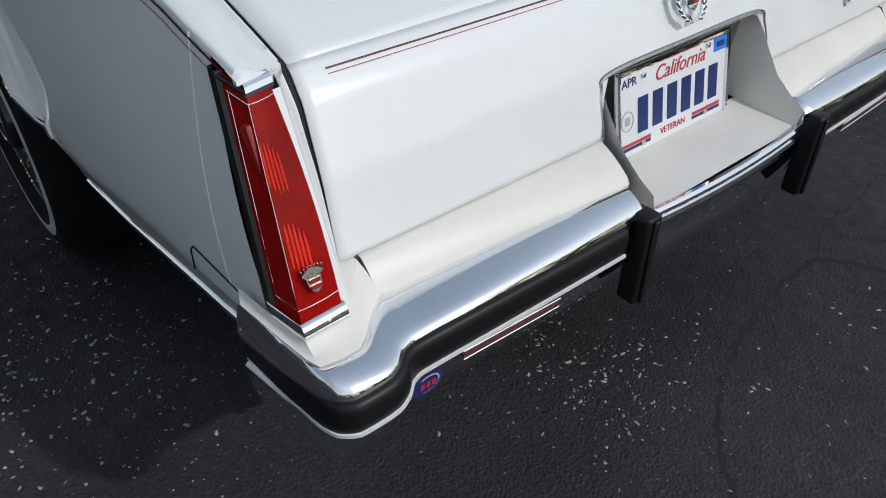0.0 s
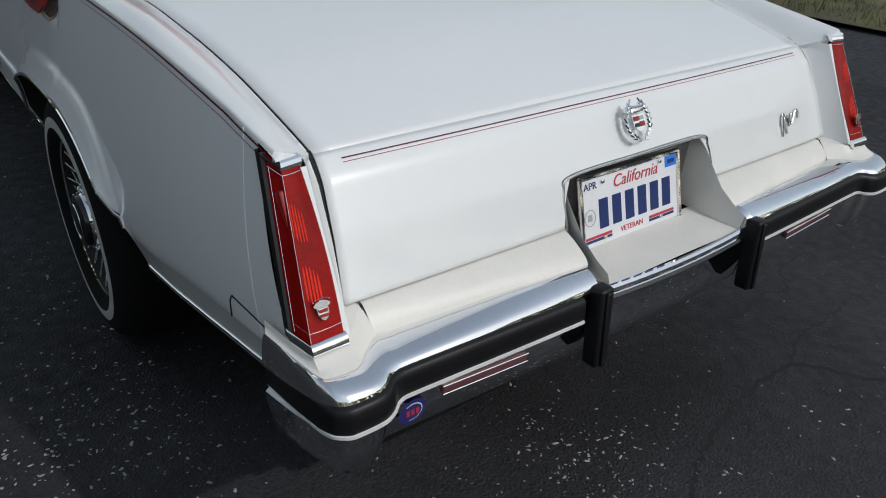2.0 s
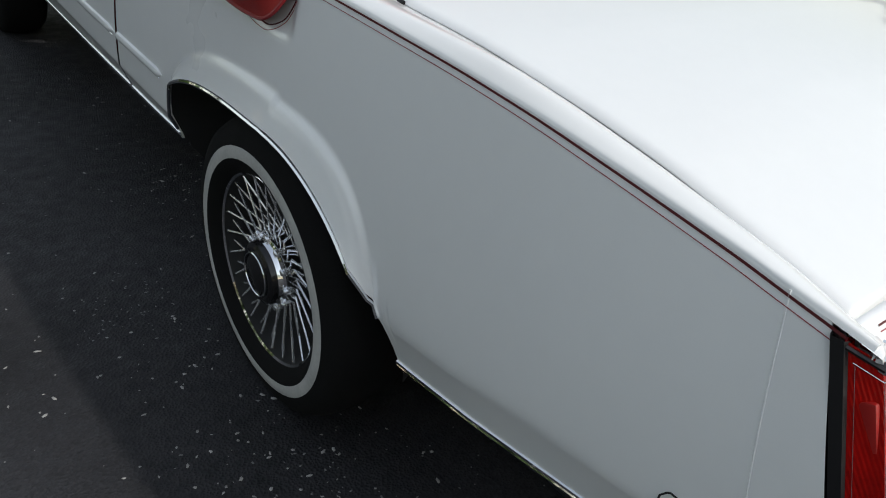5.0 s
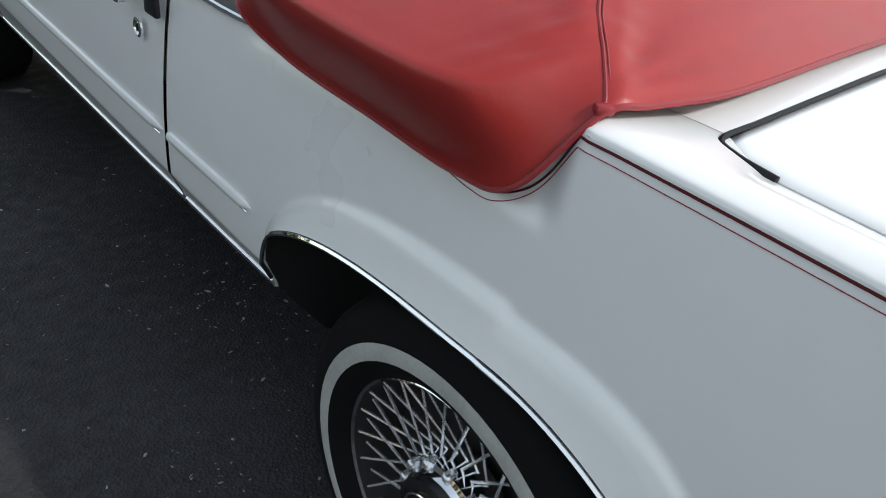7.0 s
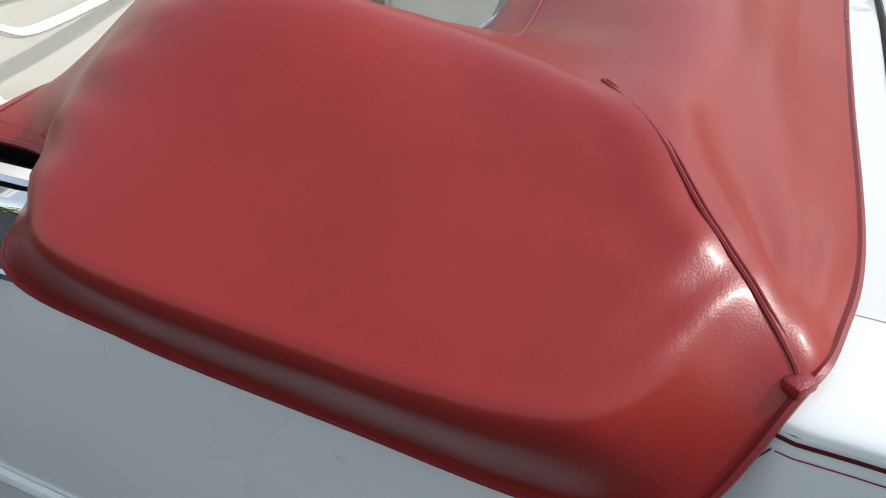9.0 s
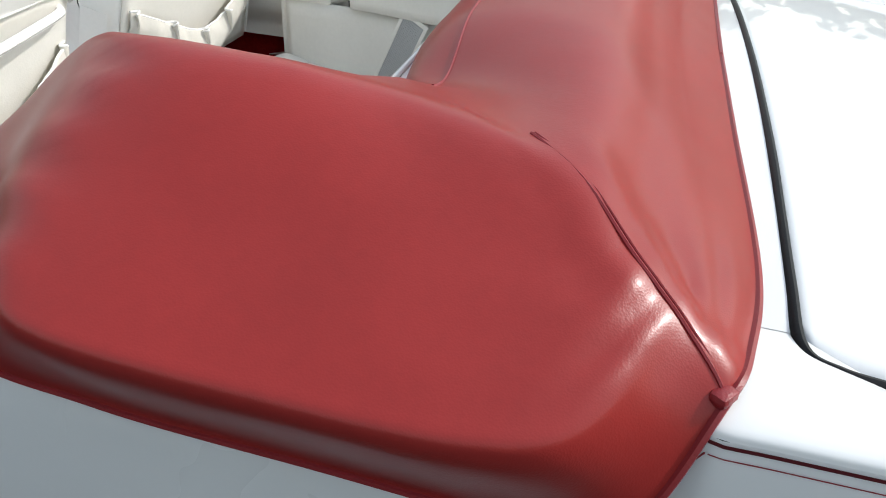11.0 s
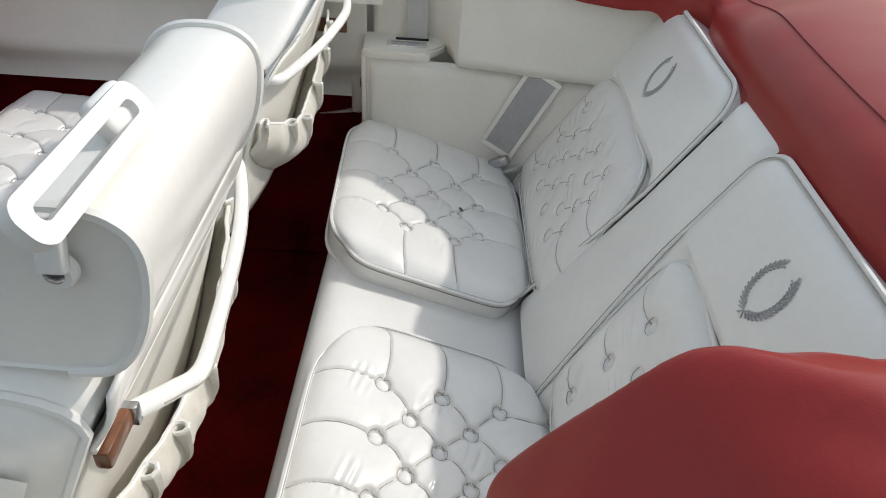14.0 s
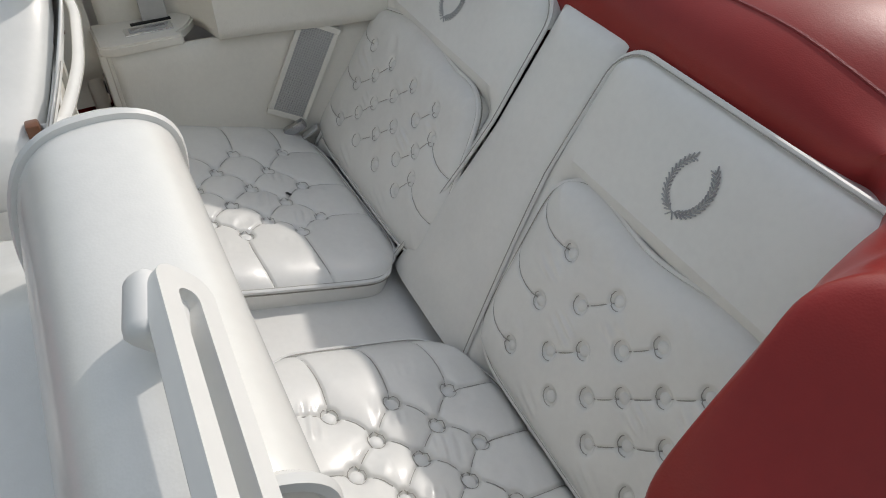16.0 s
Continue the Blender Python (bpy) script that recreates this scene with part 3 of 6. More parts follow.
    for sx in (1, -1):
        part("scuttle_seam", tube([(-0.69, y, 0.9775) for y in np.linspace(1.10, 1.3, 6)], 0.0012, 6, sx=sx), GAPSHADE, car)


boot_lid()


# inner edge of the bumper's chrome, from the plate shelf round to the end behind the wheel, and its outer edge
RIM = ((-0.240, 0.008, 0.610), (-0.40, 0.020, 0.612), (-0.527, 0.029, 0.612), (-0.65, 0.0365, 0.612), (-0.675, 0.037, 0.613), (-0.695, 0.024, 0.613), (-0.712, 0.009, 0.613), (-0.73, -0.010, 0.613), (-0.746, -0.021, 0.614), (-0.775, -0.023, 0.617), (-0.799, -0.0205, 0.619), (-0.8065, -0.003, 0.621), (-0.817, 0.04, 0.628), (-0.829, 0.105, 0.634))
BROW = ((-0.245, -0.040, 0.588), (-0.40, -0.041, 0.594), (-0.55, -0.041, 0.600), (-0.655, -0.040, 0.603), (-0.684, -0.041, 0.604), (-0.702, -0.047, 0.603), (-0.716, -0.059, 0.601), (-0.731, -0.066, 0.600), (-0.75, -0.068, 0.600), (-0.784, -0.067, 0.600), (-0.801, -0.058, 0.600), (-0.812, -0.034, 0.594), (-0.824, 0.03, 0.585), (-0.834, 0.118, 0.574))


def filler():
    """Cream filler panels between body and bumper, with the plate shelf."""
    bm = bmesh.new()
    for sx in (1, -1):
        rows = []
        for x in np.linspace(0.226, 0.678, 20):
            yi = lerp(x, (0.24, 0.40, 0.527, 0.676), (0.008, 0.020, 0.029, 0.038))
            rows.append([(-x, 0.086, 0.652), (-x, 0.077, 0.6525), (-x, 0.0725, 0.651)] + [(-x, 0.0725 + (yi - 0.0725) * q, 0.651 - 0.036 * q + 0.004 * math.sin(math.pi * q)) for q in (0.3, 0.6, 0.9)] + [(-x, yi, 0.610), (-x, yi + 0.002, 0.598)])
        part("filler_panel", grid(rows, sx=sx), CREAM, car, "cream plastic filler panel")
        # corner piece under the lamp, with a crisp edge below the lamp's tip
        top = [(-0.6835, 0.0745, 0.652), (-0.70, 0.055, 0.649), (-0.718, 0.033, 0.645), (-0.735, 0.019, 0.6415), (-0.752, 0.016, 0.641), (-0.78, 0.0145, 0.641), (-0.7985, 0.0135, 0.641), (-0.804, 0.03, 0.642), (-0.813, 0.07, 0.645), (-0.8235, 0.118, 0.652)]
        rows = []
        for (p, q), sag in zip(zip(top, [RIM[k] for k in range(4, 14)]), (0.004, 0.0025, 0.0) + (-0.003,) * 7):
            p, q = np.array(p), np.array(q) + np.array((0, 0, 0.002))
            rows.append([tuple(p + (q - p) * f + np.array((0, 0, sag * math.sin(math.pi * f)))) for f in np.linspace(0, 1, 8)] + [tuple(q + np.array((0.001, 0.002, -0.012)))])
        part("corner_filler", grid(rows, sx=sx), CREAM, car, "cream corner filler under the tail lamp")
        inner = [(-0.6905, 0.089, 0.6535), (-0.705, 0.083, 0.653), (-0.723, 0.056, 0.6515), (-0.7425, 0.024, 0.649)]
        part("corner_shelf", grid([[p, tuple((np.array(p) + np.array(q)) / 2 + np.array((0, 0, 0.0008))), q] for p, q in zip(top[:4], inner)], sx=sx), CREAM, car)
        part("filler_gap", tube([(-0.6822, 0.0745, 0.653), (-0.6805, 0.056, 0.635), (-0.678, 0.0405, 0.6165), (-0.678, 0.037, 0.607)], 0.0012, 6, sx=sx), GAPSHADE, car)
    # shelf and its walls
    rows = []
    for x in np.linspace(-0.215, 0.225, 16):
        rows.append([(x, y, 0.574 + 0.004 * (1 - (x / 0.22) ** 2) + 0.03 * max(0, y - 0.05)) for y in np.linspace(-0.034, 0.1, 8)])
    part("plate_shelf", grid(rows), CREAM, car, "cream plastic shelf under the number plate")
    for x0, d in ((-0.212, 1), (0.222, -1)):
        rows = []
        for t in np.linspace(0, 1, 10):
            rows.append([(x0 + d * 0.012 * (1 - t), y, 0.574 + (top - 0.574) * t) for y, top in ((-0.03, 0.604), (0.0, 0.618), (0.04, 0.645), (0.078, 0.69), (0.12, 0.745), (0.15, 0.75))])
        part("shelf_wall", grid(rows), CREAM, car)
    # dark recess behind the plate
    part("plate_recess", box((0.005, 0.152, 0.665), (0.44, 0.02, 0.2), 0.004), STEEL, car, "grey metal plate recess")
    # rounded bright rim of the recess
    pts = cr([(-0.222, 0.064, 0.60), (-0.222, 0.078, 0.66), (-0.218, 0.102, 0.72), (-0.19, 0.109, 0.744), (0, 0.11, 0.747), (0.2, 0.109, 0.746), (0.228, 0.102, 0.72), (0.231, 0.078, 0.665)], 60)
    part("recess_rim", tube(pts, 0.004, 8), STEEL, car)


filler()


def bumper():
    b = empty("rear_bumper", "chrome rear bumper with black rubber strip and guards", "", parent=car)
    # stations from the plate shelf to the bumper's end, rounded a little between their keys
    N = 96
    ks = np.linspace(0, 13, N)
    rim, brow = cr(RIM, N), cr(BROW, N)
    for arr, keys in ((rim, RIM), (brow, BROW)):
        straight = np.array([[np.interp(k, range(14), [p[a] for p in keys]) for a in range(3)] for k in ks])
        arr[:] = 0.5 * arr + 0.5 * straight

    def ring(i, prof):
        """Points out from the brow along the plan's normal, and down from it."""
        d = brow[min(i + 1, N - 1)] - brow[max(i - 1, 0)]
        nrm = np.array([d[1], -d[0]]) / np.hypot(d[0], d[1])
        if nrm[1] > 0 and abs(nrm[1]) > abs(nrm[0]) or nrm[0] > 0 and abs(nrm[0]) >= abs(nrm[1]):
            nrm = -nrm
        p = brow[i]
        hug = lerp(ks[i], (9, 10, 11, 12, 13), (1, 0.8, 0.4, -0.1, -0.5))
        return [(p[0] + nrm[0] * o * (hug if o > 0 else 1), p[1] + nrm[1] * o * (hug if o > 0 else 1), p[2] + z) for o, z in prof]

    def crown(i):
        """Chrome from the inner edge over a soft crown to the brow."""
        a, e = rim[i], brow[i]
        pts = [tuple(a + np.array((0, 0.0, -0.014))), tuple(a)]
        for f, lift in ((0.12, 0.0035), (0.3, 0.005), (0.5, 0.0062), (0.68, 0.0075), (0.82, 0.0085), (0.9, 0.0078), (0.96, 0.0055), (0.99, 0.0025)):
            p = a + (e - a) * f
            pts.append((p[0], p[1], a[2] + (e[2] - a[2]) * f ** 2.4 + lift * 0.6))
        return pts + ring(i, [(0.001, -0.001), (-0.001, -0.006)])

    low = [(0.0, -0.056), (-0.002, -0.07), (-0.006, -0.10), (-0.014, -0.14), (-0.03, -0.163), (-0.06, -0.172)]
    strip = [(-0.002, -0.003), (0.004, -0.004), (0.009, -0.008), (0.012, -0.016), (0.013, -0.030), (0.0125, -0.047)]
    line = [(0.010, -0.047), (0.0155, -0.0475), (0.0155, -0.053), (0.010, -0.0545), (-0.001, -0.058)]
    for sx in (1, -1):
        part("bumper_top", grid([crown(i) for i in range(N)], sx=sx), CHROME, b, "polished chrome bumper")
        part("bumper_face", grid([ring(i, low) for i in range(N)], sx=sx), CHROME, b)
        part("rubber_strip", grid([ring(i, strip) for i in range(2, N)], sx=sx), RUBBER, b, "black rubber strip")
        part("white_line", grid([ring(i, line) for i in range(2, N)], sx=sx), WHITELINE, b)
        # end of the raised section beside the shelf
        end = [np.array(p) for p in crown(0)]
        part("bumper_end", grid([[tuple(p) for p in end], [tuple(p + np.array((0.012, 0.0, -0.006))) for p in end], [tuple(p + np.array((0.016, 0.002, -0.03))) for p in end]], sx=sx), CHROME, b)
        part("bumper_guard", box((-0.246 * sx, -0.053, 0.515), (0.036, 0.036, 0.168), 0.007, 3, pose(0, 0, 0, -4)), RUBBER, b, "black rubber bumper guard")
        part("guard_rib", box((-0.246 * sx, -0.073, 0.515), (0.012, 0.006, 0.16), 0.002, 1, pose(0, 0, 0, -4)), RUBBER, b)
        part("reflector", box((-0.5045 * sx, -0.0385, 0.512), (0.186, 0.008, 0.016), 0.002, 2, pose(0, 0, 0, 0, 3.8 * sx)), REFLEX, b, "thin dark red reflector")
        part("reflector_rim", tube([(x, -0.0425, 0.512 + dz) for x, dz in ((-0.411, 0.002), (-0.411, -0.0145), (-0.598, -0.002), (-0.598, 0.0145))], 0.0014, 6, closed=True, sx=sx), CHROME, b)
    # centre section below the shelf
    rows = []
    for x in np.linspace(-0.235, 0.235, 24):
        bow = 0.012 * (1 - (x / 0.235) ** 2)
        rows.append([(x, y - bow, z) for y, z in ((-0.026, 0.575), (-0.030, 0.581), (-0.036, 0.582), (-0.041, 0.578), (-0.042, 0.572), (-0.038, 0.569), (-0.043, 0.566), (-0.045, 0.558), (-0.04, 0.55), (-0.036, 0.50), (-0.03, 0.455), (-0.01, 0.43))])
    part("bumper_centre", grid(rows), CHROME, b, "chrome centre of the bumper")
    # round club sticker on the face
    for r, mt, d, nm in ((0.026, NAVY, 0.0, "sticker"), (0.0185, WHITELINE, 0.0006, "sticker_ring"), (0.0165, NAVY, 0.0012, "sticker_field")):
        bm = ngon([(-0.657 + r * 1.05 * math.cos(a), -0.0405 - d - 0.09 * r * math.sin(a) - 0.3 * max(0, -0.02 - r * math.cos(a)), 0.503 + r * math.sin(a)) for a in np.linspace(0, 2 * math.pi, 32, endpoint=False)])
        part(nm, bm, mt, b, "round dark blue sticker" if d == 0 else "", smooth=False)
    for k in (-1, 0, 1):
        part("sticker_mark", box((-0.657 + k * 0.009, -0.0421, 0.503), (0.006, 0.0008, 0.011), 0), REDINK, b)


bumper()


def tail_lamp(sx):
    t = empty("tail_lamp", "tall red tail lamp in a black and chrome frame", "", parent=car)
    r0, r1 = np.array([-0.7965, 0.0165, 0.650]), np.array([-0.7705, 0.134, 0.882])
    i0, i1 = np.array([-0.742, 0.018, 0.650]), np.array([-0.738, 0.143, 0.881])
    o0, o1 = np.array([-0.8065, 0.060, 0.653]), np.array([-0.7815, 0.170, 0.890])
    rows = []
    for f in np.linspace(0, 1.03, 21):
        i, r, o = i0 + (i1 - i0) * f, r0 + (r1 - r0) * f, o0 + (o1 - o0) * f
        i = i + np.array([0.006 * math.sin(math.pi * min(f, 1)), 0.02 * max(0, f - 1), 0])
        back = np.array([0.0, 0.03, 0])
        rows.append([i + back, i] + [i + (r - i) * s + np.array([0, -0.002 * math.sin(math.pi * s), 0]) for s in np.linspace(0.1, 0.9, 7)] + [r] + [r + (o - r) * s for s in (0.3, 0.6, 1.0)] + [o + np.array([0.02, 0, 0])])
    part("lens", grid(rows, sx=sx), LENS, t, "ribbed red lamp lens")
    # upright ribs of the glass over the two bulbs, its glow painted as brighter red
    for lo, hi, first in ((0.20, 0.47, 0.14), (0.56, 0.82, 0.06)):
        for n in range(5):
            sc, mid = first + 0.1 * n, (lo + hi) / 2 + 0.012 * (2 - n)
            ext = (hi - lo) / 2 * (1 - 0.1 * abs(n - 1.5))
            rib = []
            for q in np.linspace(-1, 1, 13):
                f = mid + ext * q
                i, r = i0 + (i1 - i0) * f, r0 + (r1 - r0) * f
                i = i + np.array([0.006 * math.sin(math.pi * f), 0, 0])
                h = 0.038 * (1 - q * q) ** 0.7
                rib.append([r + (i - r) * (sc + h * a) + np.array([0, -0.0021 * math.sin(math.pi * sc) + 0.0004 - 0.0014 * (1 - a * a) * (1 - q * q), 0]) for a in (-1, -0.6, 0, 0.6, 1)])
            part("lens_rib", grid(rib, sx=sx), LENSGLOW, t, "ribbed red glass over the bulb, its glow painted as brighter red")
    part("bulb_reflector", box((-0.772 * sx, 0.09, 0.76), (0.02, 0.02, 0.2), 0.004, 2, pose(0, 0, 0, -25)), BACKING, t)
    # bright ridge and edge lines
    part("ridge_line", tube([r0 + (r1 - r0) * f + np.array([-0.0004, -0.0012, 0]) for f in np.linspace(0.03, 0.97, 8)], 0.0004, 6, sx=sx), CHROME, t)
    part("edge_line", tube([r0 + (o0 - r0) * 0.78 + (r1 + (o1 - r1) * 0.72 - r0 - (o0 - r0) * 0.78) * f + np.array([-0.0008, 0, 0]) for f in np.linspace(0.04, 0.96, 8)], 0.0004, 6, sx=sx), CHROME, t)
    for f in (0.085, 0.965):
        a, b_, c = i0 + (i1 - i0) * f, r0 + (r1 - r0) * f, o0 + (o1 - o0) * f
        part("cross_line", tube([a + np.array([0.001, -0.0012, 0]), a * 0.7 + b_ * 0.3 + np.array([0, -0.0032, 0]), a * 0.3 + b_ * 0.7 + np.array([0, -0.0032, 0]), b_ + np.array([-0.0006, -0.0015, 0]), b_ + (c - b_) * 0.78 + np.array([-0.0008, 0, 0])], 0.0005, 6, sx=sx), CHROME, t)
    # black frame on the outer side and bright base
    rows = []
    for f in np.linspace(-0.02, 1.03, 14):
        o = o0 + (o1 - o0) * f
        rows.append([o + np.array([0.004, -0.004, 0]), o + np.array([-0.004, -0.001, 0]), o + np.array([-0.005, 0.013, 0]), o + np.array([0.01, 0.016, 0])])
    part("black_frame", grid(rows, sx=sx), BLACK, t, "black lamp frame")
    part("top_frame", tube([r1 + np.array([-0.001, -0.001, 0.003]), o1 + np.array([-0.001, 0, 0.002])], 0.0028, 6, sx=sx), BLACK, t)
    base = ((i0, (0.003, 0.02, 0)), (i0, (0.003, -0.005, 0)), (r0, (-0.003, -0.006, 0)), (o0, (-0.005, 0.004, 0)))
    rows = [[p + np.array([0, dy, dz]) + np.array(off) for dy, dz in ((0.006, 0.007), (0.001, 0.0055), (-0.003, 0.0), (-0.0045, -0.006), (-0.004, -0.011))] for p, off in base]
    part("chrome_base", grid(rows, sx=sx), CHROME, t, "chrome lamp base")
    part("base_screw", lathe([(0.0, 0.0025), (0.002, 0.0022), (0.0035, 0.001), (0.0035, -0.002)], 12, (-0.766 * sx, 0.0115, 0.648)), STEEL, t)
    # chrome cap across the top of the lens, and the painted nose of the fender above it
    up_f = (r1 - r0) / np.linalg.norm(r1 - r0)
    rows = [[p + up_f * u + np.array([ox, oy, 0]) for u, oy in ((-0.001, 0.004), (-0.001, -0.004), (0.004, -0.0055), (0.010, -0.005), (0.013, -0.003), (0.013, 0.006))] for p, ox in ((r1, -0.002), (r1 * 0.5 + i1 * 0.5, 0), (i1, 0.002))]
    part("chrome_cap", grid(rows, sx=sx, cap=True), CHROME, t, "chrome lamp cap", smooth=False)
    rows = []
    for f in np.linspace(-0.25, 1.0, 9):
        p = r1 + (i1 - r1) * f + up_f * 0.012
        top = 0.9035 - 0.012 * max(0, f) ** 1.5 - 0.02 * max(0, -f)
        rows.append([p + np.array([0, 0.006, -0.002]), p + np.array([0, -0.001, 0.0]), (p[0], p[1] + 0.001, p[2] * 0.5 + top * 0.5 + 0.001), (p[0], p[1] + 0.006, top - 0.0008), (p[0], 0.160, top + 0.0015)])
    part("fender_nose", grid(rows, sx=sx), PAINT, car)
    # small winged shield
    c = Vector((-0.7685, 0.0335, 0.697))
    up, out = Vector((0.02, 0.43, 0.9)).normalized(), Vector((0, -0.9, 0.43))

    def shield(pts, lift, mt, nm):
        bm = ngon([(sx * (c.x + 0.72 * u), *(c + up * v * 0.8 + out * lift)[1:]) for u, v in pts], depth=out * 0.002)
        part(nm, bm, mt, t, smooth=False)

    shield([(-0.013, 0.008), (0.013, 0.008), (0.012, -0.006), (0.007, -0.014), (0, -0.018), (-0.007, -0.014), (-0.012, -0.006)], 0.002, STEEL, "badge_shield")
    for v in (0.001, -0.008):
        shield([(-0.0095, v + 0.003), (0.0095, v + 0.003), (0.0085, v - 0.003), (-0.0085, v - 0.003)], 0.0042, BACKING, "badge_field")
    shield([(-0.019, 0.012), (-0.012, 0.017), (0, 0.021), (0.012, 0.017), (0.019, 0.012), (0.016, 0.008), (-0.016, 0.008)], 0.003, STEEL, "badge_crown")
    for k in range(7):
        u = -0.013 + k * 0.0043
        part("badge_pearl", box((sx * (c.x + u), *(c + up * (0.018 - 12 * u * u * 1.2) + out * 0.005)[1:]), (0.0026, 0.003, 0.004), 0.001, 1), STEEL, t)


tail_lamp(1)
tail_lamp(-1)


def plate():
    p = empty("number_plate", "white number plate with dark blue characters in a chrome frame", "", parent=car)
    tilt = pose(0, 0, 0, 90 - 15.5)
    at = Matrix.Translation((0.001, 0.106, 0.645)) @ tilt

    def put(name, c, s, mt, bev=0.0, label=""):
        part(name, box((0, 0, 0), s, bev, 2, at @ Matrix.Translation(c)), mt, p, label)

    put("plate_sheet", (0, 0, 0), (0.302, 0.150, 0.003), PLATE, 0.001)
    pts = [at @ Vector((x, y, 0.002)) for x, y in ((-0.152, -0.076), (0.152, -0.076), (0.152, 0.076), (-0.152, 0.076))]
    bm = bmesh.new()
    for a in range(4):
        tube([pts[a], pts[(a + 1) % 4]], 0.0055, 8, bm)
    part("plate_frame", bm, CHROME, p, "chrome plate frame")
    # characters as plain bars of their size
    for k in range(6):
        x = -0.088 + 0.0395 * k
        put("character_bar", (x, -0.006, 0.0022), (0.026, 0.062, 0.0012), BLUE)
    words("state_name", "California", 0.036, at @ Matrix.Translation((0.012, 0.051, 0.002)), REDINK, p, shear=0.3, label="red script lettering")
    words("month_sticker", "APR", 0.021, at @ Matrix.Translation((-0.123, 0.056, 0.002)), BLUE, p)
    put("year_sticker", (0.128, 0.058, 0.002), (0.038, 0.024, 0.001), SKYBLUE)
    put("year_mark", (0.128, 0.058, 0.0028), (0.022, 0.009, 0.0006), NAVY)
    words("legend", "VETERAN", 0.0165, at @ Matrix.Translation((-0.005, -0.054, 0.002)), REDINK, p)
    for k, (y, mt) in enumerate(((-0.049, REDINK), (-0.056, BLUE))):
        for x in (-0.108, 0.092):
            put("flag_bar", (x, y - 0.002, 0.002), (0.082, 0.0055, 0.001), mt)
    for x, y in ((-0.088, -0.058), (0.088, -0.058), (-0.088, 0.06), (0.09, 0.064)):
        put("plate_screw", (x, y, 0.004), (0.009, 0.009, 0.004), CHROME, 0.002)
    bm = tube([at @ Vector((-0.128 + 0.015 * math.cos(a), -0.008 + 0.017 * math.sin(a), 0.002)) for a in np.linspace(0, 2 * math.pi, 24, endpoint=False)], 0.0009, 5, closed=True)
    part("seal_ring", bm, THREAD, p)
    put("seal_mark", (-0.128, -0.008, 0.002), (0.012, 0.014, 0.0008), THREAD, 0)


plate()


def emblems():
    e = empty("wreath_emblem", "chrome wreath emblem round a small shield", "", parent=car)
    c = Vector((0.0, 0.130, 0.812))
    up, out = Vector((0, 0.48, 0.877)), Vector((0, -0.877, 0.48))

    def at(u, v, w=0.0):
        return c + Vector((u, 0, 0)) + up * v + out * (w + 0.004)

    bm = bmesh.new()
    for s in (-1, 1):
        tube([at(s * 0.033 * math.sin(a), -0.04 * math.cos(a)) for a in np.linspace(0.1, 2.55, 20)], 0.0035, 6, bm)
        for a in np.linspace(0.25, 2.6, 10):
            for k in (-1, 1):
                p = at(s * 0.033 * math.sin(a), -0.04 * math.cos(a), 0.002)
                q = at(s * (0.033 + k * 0.006) * math.sin(a + 0.24), -(0.04 + k * 0.006) * math.cos(a + 0.24), 0.002)
                tube([p, p + (q - p) * 0.5, q], 0.0024, 5, bm)
    part("wreath", bm, CHROME, e)
    part("shield", ngon([at(u, v) for u, v in ((-0.018, 0.012), (0.018, 0.012), (0.017, -0.006), (0.010, -0.018), (0, -0.024), (-0.010, -0.018), (-0.017, -0.006))], depth=out * 0.004), CHROME, e, smooth=False)
    for u, v, w, h, mt in ((-0.008, 0.004, 0.014, 0.009, BACKING), (0.008, -0.008, 0.012, 0.010, BACKING), (-0.007, -0.009, 0.012, 0.008, BLACK), (0.008, 0.004, 0.012, 0.008, STEEL)):
        part("shield_field", box(at(u, v, 0.0045), (w, 0.0015, h), 0, 1, pose(0, 0, 0, -28)), mt, e)
    part("crown", box(at(0, 0.021, 0.002), (0.036, 0.006, 0.011), 0.002, 2, pose(0, 0, 0, -28)), CHROME, e)
    for k in range(7):
        part("crown_pearl", box(at(-0.015 + 0.005 * k, 0.027, 0.004), (0.0032, 0.005, 0.006), 0.001, 1), CHROME, e)
    # chrome handwriting badge, as a plain wavy line
    s = empty("script_badge", "small chrome handwriting badge on the boot lid", "", parent=car)
    pts = []
    for t in np.linspace(0, 1, 90):
        x = 0.515 + 0.075 * t + 0.006 * math.sin(34 * t)
        z = 0.712 + 0.018 * t + (0.024 if t < 0.3 else 0.011) * math.sin(42 * t)
        pts.append((x, face_y(z) - 0.001, z))
    part("script_line", tube(pts, 0.0024, 6), STEEL, s)


emblems()


